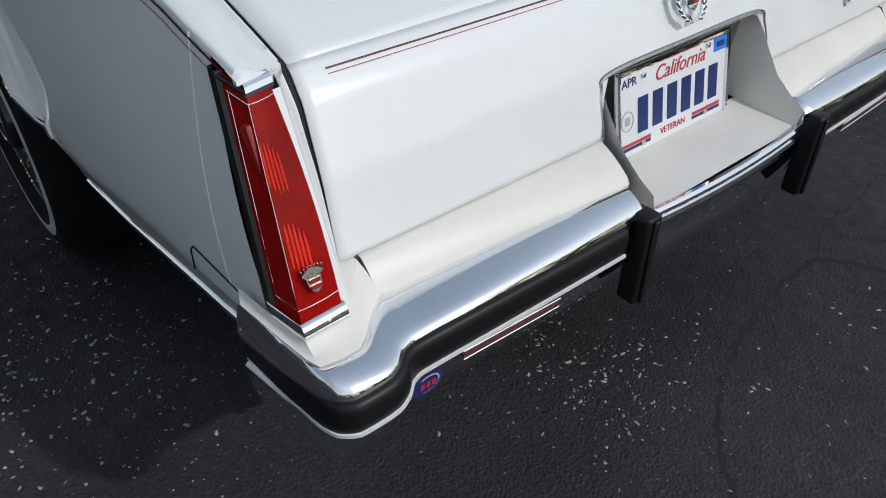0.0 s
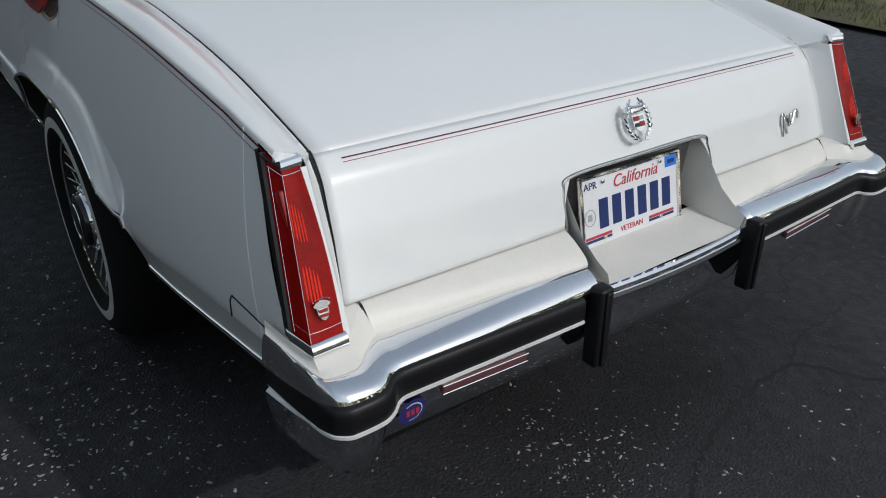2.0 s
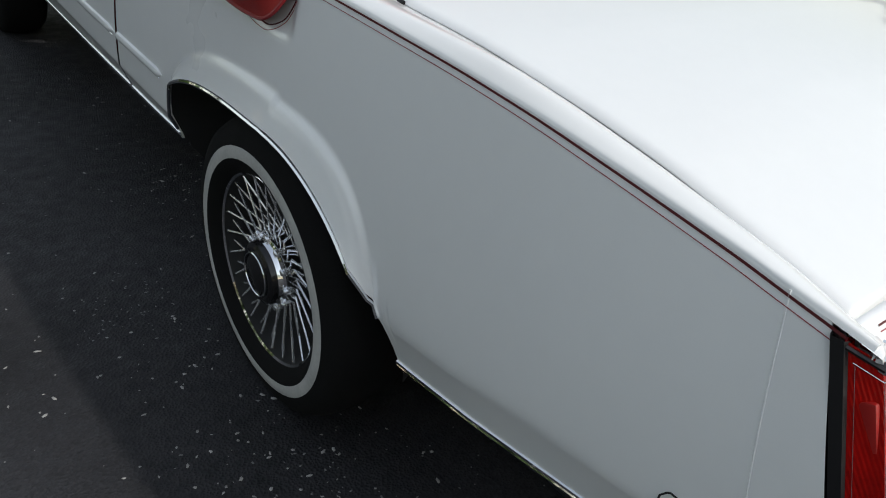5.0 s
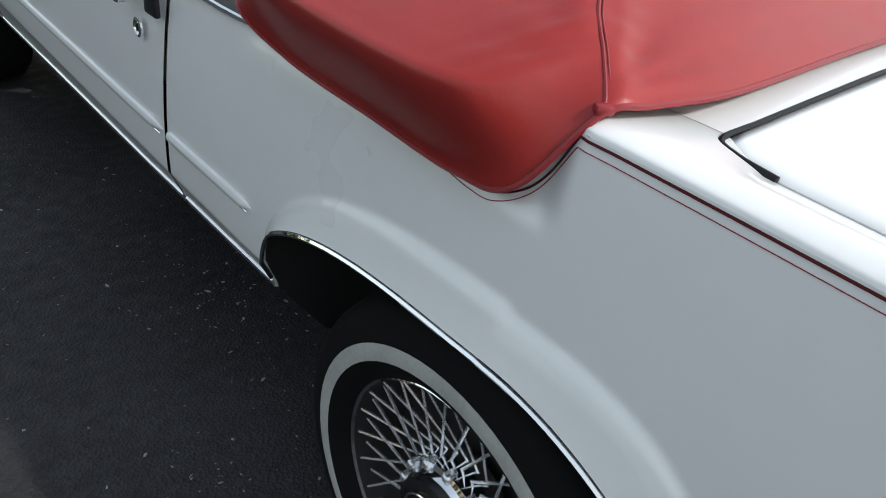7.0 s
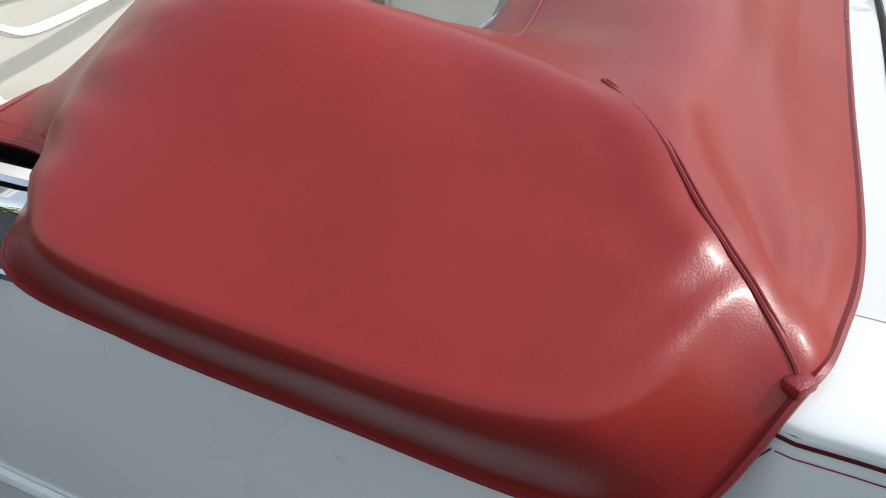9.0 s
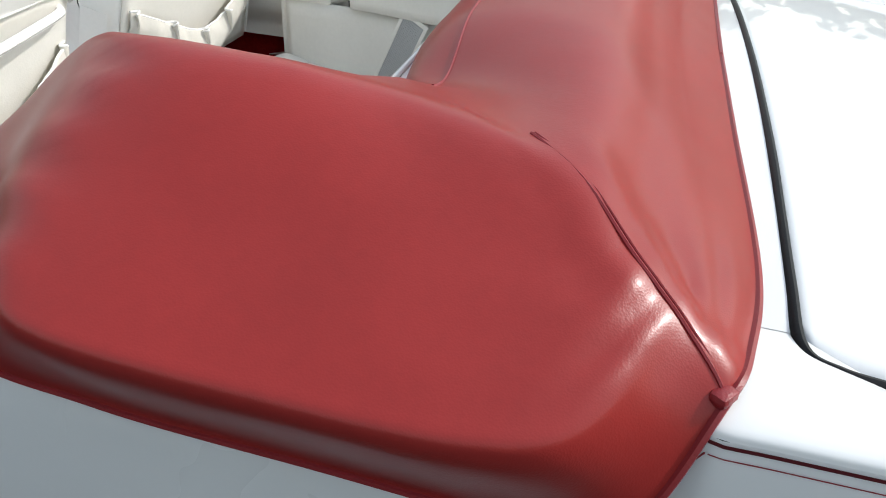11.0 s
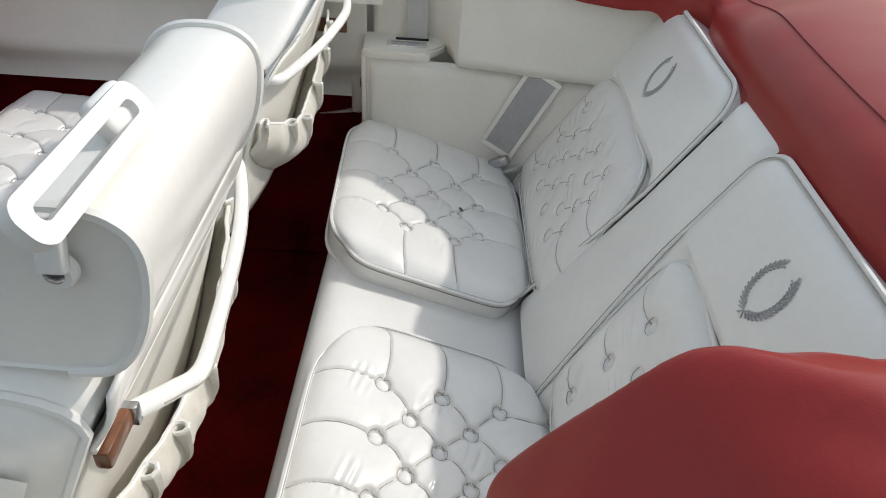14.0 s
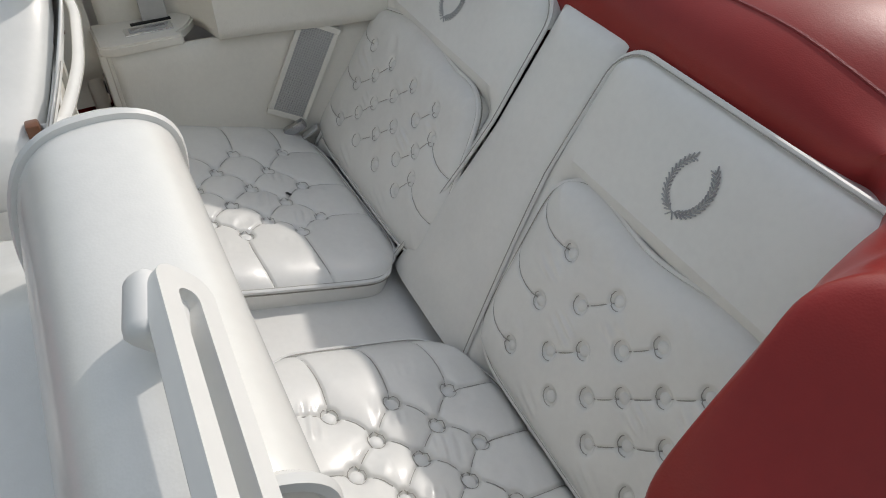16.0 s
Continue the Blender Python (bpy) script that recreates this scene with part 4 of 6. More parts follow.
def wheel(y, sx, near=True):
    w = empty("wheel", "wire wheel with whitewall tyre", "", parent=car)
    X = 0.80
    c = (-X * sx, y, HUB_Z)
    seg = 64

    def lt(prof, s=seg):
        return lathe(prof, s, c, side=-sx)

    part("tyre", lt([(0.205, -0.12), (0.26, -0.135), (0.315, -0.125), (0.340, -0.10), (0.345, -0.05), (0.345, 0.01), (0.340, 0.04), (0.328, 0.062), (0.308, 0.073), (0.284, 0.0775)]), TYRE, w, "black rubber tyre")
    part("whitewall", lt([(0.284, 0.0775), (0.277, 0.0795), (0.266, 0.0805), (0.257, 0.0795)]), WHITEWALL, w, "greyed white sidewall band")
    part("inner_sidewall", lt([(0.257, 0.0795), (0.252, 0.078), (0.24, 0.071), (0.225, 0.058), (0.218, 0.05)]), TYRE, w)
    part("rim", lt([(0.220, 0.047), (0.225, 0.054), (0.2215, 0.0575), (0.2165, 0.054)]), CHROME, w, "chrome wheel rim")
    # near-black colour carries the shade inside the wheel
    part("wheel_dish", lt([(0.2165, 0.054), (0.212, 0.04), (0.195, 0.01), (0.18, -0.02), (0.03, -0.03)], 48), GAPSHADE, w, "wheel dish painted black for the shade behind the spokes")
    part("hub", lt([(0.088, -0.01), (0.088, 0.036), (0.085, 0.046), (0.078, 0.050), (0.074, 0.060)], 48), CHROME, w, "chrome wheel hub")
    part("hub_cap", lt([(0.074, 0.060), (0.070, 0.072), (0.060, 0.078), (0.047, 0.076), (0.038, 0.082), (0.0, 0.084)], 40), CHARCOAL, w, "glossy black hub cap")
    part("cap_ring", tube([(-(X + 0.0795) * sx, y + 0.05 * math.cos(a), HUB_Z + 0.05 * math.sin(a)) for a in np.linspace(0, 2 * math.pi, 32, endpoint=False)], 0.0022, 6, closed=True), CHROME, w)
    for k in range(24):
        a = 2 * math.pi * k / 24
        for s in (-1, 1):
            a2 = a + s * 0.33
            p = (-(X + (0.024 if s > 0 else 0.005)) * sx, y + 0.082 * math.cos(a), HUB_Z + 0.082 * math.sin(a))
            q = (-(X + (0.034 if s > 0 else 0.046)) * sx, y + 0.214 * math.cos(a2), HUB_Z + 0.214 * math.sin(a2))
            part("spoke", tube([p, q], 0.0028, 5), WIRE, w)
    for k in range(12):
        a = 2 * math.pi * k / 12
        part("lug", box((-(X + 0.044) * sx, y + 0.086 * math.cos(a), HUB_Z + 0.083 * math.sin(a)), (0.024, 0.015, 0.015), 0.003, 1, pose(0, 0, 0, math.degrees(a))), WIRE, w)


for sx in (1, -1):
    wheel(HUB_Y, sx)
    wheel(4.12, sx)


def door_fittings():
    h = empty("door_handle", "chrome pull door handle", "", parent=car)
    part("handle_plate", box((-0.868, 2.245, 0.83), (0.012, 0.05, 0.05), 0.004), BLACK, h)
    pts = cr([(-0.868, 2.42, 0.838), (-0.895, 2.40, 0.842), (-0.903, 2.34, 0.846), (-0.90, 2.27, 0.85), (-0.888, 2.235, 0.848), (-0.87, 2.228, 0.845)], 24)
    part("handle_bar", tube(pts, 0.010, 10, flat=0.7), CHROME, h)
    part("handle_button", box((-0.885, 2.36, 0.815), (0.03, 0.05, 0.022), 0.004), CHROME, h)
    part("handle_slot", box((-0.9005, 2.36, 0.815), (0.002, 0.014, 0.006), 0), BLACK, h)
    k = empty("door_lock", "round chrome door lock", "", parent=car)
    part("lock_rim", lathe([(0.019, 0.0), (0.019, 0.004), (0.014, 0.006), (0.012, 0.003), (0.0, 0.003)], 24, (-0.868, 2.318, 0.762)), CHROME, k)
    part("lock_slot", box((-0.8725, 2.318, 0.762), (0.002, 0.003, 0.014), 0), BLACK, k)


OFF = Vector((0, -0.13, 0.02))
door_fittings()
OFF = Vector((0, 0, 0))


# ---- belt trim and front closure ----
def belt_trim(sx):
    """Bright mouldings, dark window slot and padded rail along the open side."""
    y0, y1 = 1.78, 3.45
    ys = np.linspace(y0 if sx > 0 else 2.17, y1, 30)

    def strip(name, prof, material, label=""):
        rows = [[(-side_x(y, min(0.965, 0.965 + b)) + a - 0.004 if a < 0.01 else -side_x(y, 0.94) + a, y, 0.965 + b) for a, b in prof] for y in ys]
        part(name, grid(rows, sx=sx), material, car, label)

    strip("belt_reveal", [(-0.001, -0.072), (-0.004, -0.07), (-0.004, -0.064), (0.0, -0.062)], CHROME)
    strip("belt_panel", [(0.0, -0.064), (-0.002, -0.04), (0.0, -0.008)], CHROME, "polished belt moulding")
    strip("belt_edge", [(0.0, -0.008), (0.001, 0.004), (0.006, 0.009), (0.020, 0.010)], CHROME, "bright outer belt moulding")
    strip("belt_groove", [(0.020, 0.0095), (0.021, 0.003), (0.027, 0.003), (0.028, 0.0095)], BLACK)
    strip("belt_cap", [(0.028, 0.010), (0.033, 0.014), (0.05, 0.014), (0.053, 0.008)], CHROME, "wide bright belt cap")
    strip("window_slot", [(0.053, 0.009), (0.055, -0.05), (0.098, -0.05), (0.10, 0.006)], BLACK, "black rubber window slot")
    strip("slot_seal", [(0.075, -0.03), (0.08, -0.012), (0.087, -0.012), (0.09, -0.03)], RUBBER)
    rows = [[(-side_x(y, 0.94) + 0.10 + 0.058 * t, y, 0.965 + 0.006 + 0.008 * math.sin(math.pi * min(1, t * 1.1)) - 0.2 * max(0, t - 0.75)) for t in np.linspace(0, 1, 12)] for y in ys]
    part("padded_rail", grid(rows, sx=sx), VINYL, car, "cream padded door top rail")
    ys = np.linspace(2.21, y1, 14)
    inset = 0 if sx > 0 else 0.045
    part("door_inner_panel", grid([[(-x + inset, y, z) for x, z in ((0.735, 0.955), (0.748, 0.93), (0.757, 0.88), (0.757, 0.81), (0.748, 0.785), (0.746, 0.765), (0.756, 0.745), (0.772, 0.725), (0.775, 0.70), (0.765, 0.68))] for y in ys], sx=sx), VINYL, car, "cream vinyl inner door panel with padded armrest")
    part("kick_panel", grid([[(-x, y, z) for x, z in ((0.768, 0.685), (0.775, 0.60), (0.755, 0.49), (0.65, 0.30), (0.60, 0.292))] for y in np.linspace(2.1, y1, 12)], sx=sx), CARPET, car, "dark red carpeted sill")
    part("door_wood", box(((-0.76 + inset) * sx, 2.34, 0.855), (0.014, 0.17, 0.032), 0.004), WOOD, car, "walnut door trim")
    part("door_vent", box(((-0.774 + inset) * sx, 2.375, 0.745), (0.01, 0.085, 0.028), 0.003), BLACK, car, "black door vent")
    # jamb post with a tongue at its foot
    part("door_jamb", box(((-0.785 + inset) * sx, 2.235, 0.80), (0.05, 0.03, 0.33), 0.012, 3), VINYL, car)
    tongue = cr([(-0.745, 2.19, 0.66), (-0.745, 2.22, 0.635), (-0.755, 2.27, 0.618), (-0.775, 2.34, 0.602)], 10)
    part("jamb_tongue", grid([[tuple(p), tuple(p + np.array([-0.03 * (1 - k / 9), 0.0, 0.012 * (1 - k / 9)]))] for k, p in enumerate(tongue)], sx=sx), VINYL, car, thick=0.003)


for sx in (1, -1):
    belt_trim(sx)


def front_end():
    rows = []
    for y in np.linspace(3.42, 4.9, 20):
        xb = side_x(y, belt(y))
        rows.append([(xb * math.sin(a), y, belt(y) + 0.05 * math.cos(a) * (1 - 0.5 * (y - 3.42) / 1.5) - 0.0) for a in np.linspace(-math.pi / 2, math.pi / 2, 24)])
    part("bonnet", grid(rows), PAINT, car, "white bonnet")
    part("nose", box((0, 4.91, 0.68), (1.62, 0.06, 0.5), 0.02), PAINT, car)
    part("front_bumper", box((0, 4.99, 0.52), (1.7, 0.14, 0.16), 0.03, 3), CHROME, car)
    part("dashboard", box((0, 3.3, 0.82), (1.4, 0.3, 0.26), 0.05, 3), COVERTRIM, car)
    part("underbody", box((0, 2.45, 0.205), (1.2, 4.5, 0.07), 0.02), BLACK, car)
    part("boot_floor", box((0, 0.62, 0.46), (1.3, 1.0, 0.06), 0.02), BLACK, car)
    part("rear_bulkhead", box((0, 1.42, 0.66), (1.3, 0.03, 0.5), 0.004), BLACK, car)
    # windscreen frame
    pts = cr([(-0.78, 3.45, 0.95), (-0.70, 3.15, 1.2), (-0.62, 3.0, 1.33), (0, 2.95, 1.35), (0.62, 3.0, 1.33), (0.70, 3.15, 1.2), (0.78, 3.45, 0.95)], 40)
    part("windscreen_frame", tube(pts, 0.022, 8), PAINT, car)


front_end()


# the folded top and the cabin are laid out from their own origin
OFF = Vector((0, -0.13, 0.02))


# ---- folded top under its cover ----
def boot_cover():
    cov = empty("boot_cover", "red vinyl cover stretched over the folded convertible top", "cover")
    # station curves from the left front tip round to the middle of the rear
    out = [(-0.742, 2.098, 0.958), (-0.753, 1.972, 0.955), (-0.864, 1.93, 0.918), (-0.871, 1.81, 0.873), (-0.873, 1.6, 0.865), (-0.871, 1.44, 0.862), (-0.860, 1.352, 0.884), (-0.796, 1.302, 0.975), (-0.735, 1.281, 0.982), (-0.6, 1.265, 0.98), (-0.3, 1.27, 0.984), (0, 1.273, 0.986)]
    low = [(-0.738, 2.098, 0.961), (-0.748, 1.978, 0.961), (-0.868, 1.912, 0.942), (-0.882, 1.8, 0.898), (-0.884, 1.61, 0.888), (-0.880, 1.45, 0.884), (-0.864, 1.366, 0.915), (-0.787, 1.308, 0.988), (-0.725, 1.298, 0.994), (-0.585, 1.285, 0.994), (-0.3, 1.293, 0.997), (0, 1.296, 0.999)]
    sho = [(-0.722, 2.1, 0.964), (-0.742, 1.985, 0.967), (-0.848, 1.878, 0.982), (-0.866, 1.8, 0.978), (-0.866, 1.62, 0.967), (-0.861, 1.465, 0.965), (-0.84, 1.388, 0.974), (-0.762, 1.338, 1.013), (-0.7, 1.33, 1.012), (-0.55, 1.321, 1.015), (-0.28, 1.332, 1.018), (0, 1.338, 1.02)]
    mid = [(-0.7, 2.102, 0.966), (-0.73, 1.997, 0.976), (-0.772, 1.91, 1.032), (-0.775, 1.799, 1.045), (-0.77, 1.643, 1.038), (-0.765, 1.515, 1.036), (-0.752, 1.435, 1.041), (-0.723, 1.388, 1.047), (-0.63, 1.382, 1.043), (-0.44, 1.374, 1.046), (-0.21, 1.381, 1.05), (0, 1.389, 1.052)]
    rid = [(-0.67, 2.104, 0.967), (-0.698, 2.012, 0.992), (-0.685, 1.928, 1.068), (-0.651, 1.833, 1.11), (-0.627, 1.729, 1.114), (-0.614, 1.629, 1.097), (-0.625, 1.53, 1.086), (-0.631, 1.465, 1.079), (-0.502, 1.458, 1.079), (-0.31, 1.46, 1.09), (-0.12, 1.46, 1.09), (0, 1.46, 1.09)]
    inn = [(-0.63, 2.105, 0.966), (-0.614, 2.035, 1.024), (-0.572, 1.967, 1.092), (-0.576, 1.9, 1.107), (-0.554, 1.811, 1.082), (-0.538, 1.728, 1.08), (-0.503, 1.677, 1.068), (-0.467, 1.643, 1.055), (-0.412, 1.617, 1.039), (-0.25, 1.627, 1.07), (-0.1, 1.63, 1.072), (0, 1.63, 1.072)]
    end = [(-0.605, 2.105, 0.952), (-0.581, 2.082, 0.987), (-0.561, 1.999, 1.058), (-0.531, 1.914, 1.035), (-0.504, 1.821, 1.03), (-0.485, 1.746, 1.025), (-0.454, 1.698, 1.019), (-0.419, 1.676, 1.013), (-0.382, 1.684, 0.998), (-0.25, 1.702, 1), (-0.1, 1.705, 1), (0, 1.705, 1)]
    low_in = [(x + 0.004, y + (0.004 if k < 7 else -0.03), z - (0.02 if k < 2 else (0.05 if k < 6 else 0.15))) for k, (x, y, z) in enumerate(end)]
    N = 110
    # the lower edge tucks in under a firm shoulder
    tuck = ((0, 0, 0), (0, 0, 0), (6, 6, -12), (20, 24, -30), (22, 26, -31), (20, 24, -30), (12, 15, -16), (0, 0, 0))
    out = [(x + 0.001 * d[0], y, z) for (x, y, z), d in zip(out, tuck)] + out[8:]
    low = [(x + 0.001 * d[1], y, z) for (x, y, z), d in zip(low, tuck)] + low[8:]
    sho = [(x + 0.001 * d[2], y, z) for (x, y, z), d in zip(sho, tuck)] + sho[8:]
    upper = [tuple((0.80 if k < 7 else 0.6) * np.array(p) + (0.20 if k < 7 else 0.4) * np.array(q) + np.array((0, 0, 0.011 if 1 < k < 7 else 0.001))) for k, (p, q) in enumerate(zip(sho, mid))]
    curves = [cr(k, N) for k in (out, low, sho, upper, mid, rid, inn, end, low_in)]
    M = 54
    rows = []
    for i in range(N):
        rows.append(cr([c[i] for c in curves], M))
    rows = np.array(rows)
    # soft sags and small folds
    for i in range(N):
        for j in range(M):
            x, y, z = rows[i, j]
            w = noise.noise(Vector((x * 5, y * 5, z * 5))) * 0.0025 + noise.noise(Vector((x * 17, y * 17, z * 17))) * 0.0008
            knot = math.exp(-((x + 0.77) ** 2 + (y - 1.40) ** 2) / 0.006)
            w += knot * 0.0022 * math.sin(150 * y + 90 * x + 6 * z)
            # puckers that fan out from the rear corner
            fan = math.atan2(abs(y - 1.308), abs(abs(x) - 0.787) + 1e-4)
            far = math.hypot(y - 1.308, abs(x) - 0.787)
            w += 0.0026 * math.exp(-((far - 0.12) / 0.07) ** 2) * math.sin(13 * fan) * (1 if i > 71 else 0.4)
            # gathers over the front of each side lobe
            w += 0.0032 * math.exp(-((y - 1.895) / 0.045) ** 2) * math.sin(110 * abs(x) + 35 * y) * (1 if z > 1.0 else 0)
            edge = min(1, j / 6, (M - 1 - j) / 4, 0.08 + abs(i - 69.4) / 5)
            rows[i, j, 2] += w * edge
    full = np.vstack([rows, (rows[::-1] * np.array([-1, 1, 1]))[1:]])
    body = part("cover_sheet", grid(full), COVER, cov, "taut red vinyl sheet with soft folds", thick=0.003)
    for sx in (1, -1):
        for k, off in ((0, 0.0), (1, 0.009)):
            e = [rows[i, 0] * (1 - off * 18) + rows[i, 2] * off * 18 + np.array([-0.002, -0.0005, 0.001]) for i in range(N)]
            part("edge_binding", tube(e, 0.004 if k == 0 else 0.0016, 6, sx=sx), COVERTRIM, cov, "stitched red binding")
        e = [rows[0, j] for j in range(M)]
        part("edge_binding", tube(e, 0.004, 6, sx=sx), COVERTRIM, cov)
        # seam from the rear corner up to the ridge
        seam = [rows[69, j] * 0.64 + rows[70, j] * 0.36 + np.array([0, 0, 0.0012]) for j in range(3, 36)]
        seam = [sum(seam[max(0, k - 2):k + 3]) / len(seam[max(0, k - 2):k + 3]) + np.array([0, 0, 0.001]) for k in range(len(seam))]
        part("seam", tube(seam, 0.002, 6, sx=sx), COVERTRIM, cov, "raised stitched seam")
        part("seam_welt", tube([p + np.array([0.0035, -0.003, -0.0004]) for p in seam], 0.0012, 6, sx=sx), COVERTRIM, cov)
        part("corner_tab", box((-0.793 * sx, 1.303, 0.981), (0.022, 0.016, 0.012), 0.005, 2, pose(0, 0, 0, 0, 0, -35 * sx)), COVERTRIM, cov)
    # piping line of the inner roll
    last = len(full) - 75
    line = [full[i, 40] + np.array([0, 0, 0.001]) for i in range(76, last - 1)]
    part("inner_seam", tube(line, 0.003, 6), COVERTRIM, cov)


boot_cover()


def wrapped_stripes(sx):
    """Pinstripes that leave the belt line and follow the lower edge of the cover."""
    quarter = [o for o in car.children if o.name.startswith("quarter_panel")][0 if sx > 0 else 1]
    for r, d, material, nm in ((0.0014, 0.0, STRIPE, "pinstripe"), (0.0007, 0.0095, PINK, "thin_pinstripe")):
        keys = cr([(2.215, 0.892), (1.95, 0.886), (1.70, 0.868 - d * 0.4), (1.52, 0.858 - d * 0.7), (1.43, 0.852 - d), (1.385, 0.856 - d), (1.345, 0.885 - d), (1.308, 0.955 - d * 1.3)], 70)
        pts = [(-side_x(y - 0.13, z + 0.02) - 0.0004, y, z) for y, z in keys]
        part(nm, tube(pts, r, 6, sx=sx), material, quarter)


wrapped_stripes(1)
wrapped_stripes(-1)


# ---- interior ----
def tufted(w, h, buttons, puff, dip=0.014, n=270, wavy=0.0, corner=0.06, crease_depth=0.0034, rows_only=False, link=0.1):
    """Local sheet: u across w, v along h, height up; with sunk buttons, folds between them and a rolled edge."""
    B = np.array(buttons)
    seg = []
    for i in range(len(B)):
        for q in range(i + 1, len(B)):
            d = B[q] - B[i]
            if np.hypot(*d) < link and min(abs(d)) > 0.3 * max(abs(d)) and not (rows_only and d[0] * d[1] < 0):
                seg.append((B[i], B[q], 0.04 if rows_only else (0.13 if d[0] * d[1] > 0 else -0.05)))
    umin, umax, vmin, vmax = B[:, 0].min(), B[:, 0].max(), B[:, 1].min(), B[:, 1].max()
    for b in B:
        if rows_only:
            if b[0] > umax - 0.02 or b[0] < umin + 0.02:
                seg.append((b, np.array([w if b[0] > w / 2 else 0, b[1] + (0.03 if b[0] < w / 2 else -0.03)]), 0.12))
            continue
        if b[1] > vmax - 0.03:
            seg.append((b, np.array([b[0] - 0.006, h]), -0.08))
        if b[1] < vmin + 0.03:
            seg.append((b, np.array([b[0] + 0.01, 0]), 0.06))
        if b[0] > umax - 0.03:
            seg.append((b, np.array([w, b[1] + 0.006]), 0.06))
        if b[0] < umin + 0.03:
            seg.append((b, np.array([0, b[1] - 0.008]), -0.06))
    # each fold is a shallow curve of seven points
    folds = []
    for p, q, bow in seg:
        d = q - p
        side = np.array([d[1], -d[0]]) * (1 if d[0] > 0 else -1)
        folds.append([p + d * t + side * bow * 4 * t * (1 - t) for t in np.linspace(0, 1, 7)])
    U, V = np.meshgrid(np.linspace(0, 1, n), np.linspace(0, 1, n), indexing="ij")
    # squircle mapping for rounded corners
    a, b = 2 * U - 1, 2 * V - 1
    k = corner / min(w, h)
    fx, fy = a * (1 - k * 0.55 * b ** 8), b * (1 - k * 0.55 * a ** 8)
    X, Y = (fx + 1) / 2 * w, (fy + 1) / 2 * h
    if wavy:
        Y = Y * (1 + wavy * np.sin(X / w * 2 * math.pi * 1.5 + 0.6) * (Y / h) ** 3)
    ed = np.minimum.reduce([(1 + a) * w / 2, (1 - a) * w / 2, (1 + b) * h / 2, (1 - b) * h / 2])
    H = puff * (1 - np.exp(-ed / 0.022))
    near = np.full(X.shape, 9.0)
    for b0 in B:
        rr = np.hypot(X - b0[0], Y - b0[1])
        near = np.minimum(near, rr)
        H -= dip * 0.45 * np.exp(-(rr / 0.0135) ** 6) + dip * 0.55 * np.exp(-rr / 0.024)
    dist = np.full(X.shape, 9.0)
    for f in folds:
        for p, q in zip(f[:-1], f[1:]):
            d = q - p
            t = np.clip(((X - p[0]) * d[0] + (Y - p[1]) * d[1]) / (d @ d), 0, 1)
            dist = np.minimum(dist, np.hypot(X - p[0] - t * d[0], Y - p[1] - t * d[1]))
    H -= crease_depth * (0.85 * np.exp(-(dist / 0.0021) ** 2) + (0.45 if rows_only else 0.8) * np.exp(-dist / 0.013))
    # small pulled wrinkles running out from the outer buttons
    pull = np.exp(-((near - 0.035) / 0.022) ** 2) * np.clip((near - 0.014) / 0.01, 0, 1)
    H += 0.0012 * pull * np.sin(X * 120 + 260 * Y + 5 * np.sin(Y * 37)) * np.clip(np.sin(X * 41 + 1.3) * np.sin(Y * 53) * 2 - 0.4, 0, 1)
    H = np.where(ed < 1e-6, np.minimum(H, 0), H)
    return X, Y, H, folds


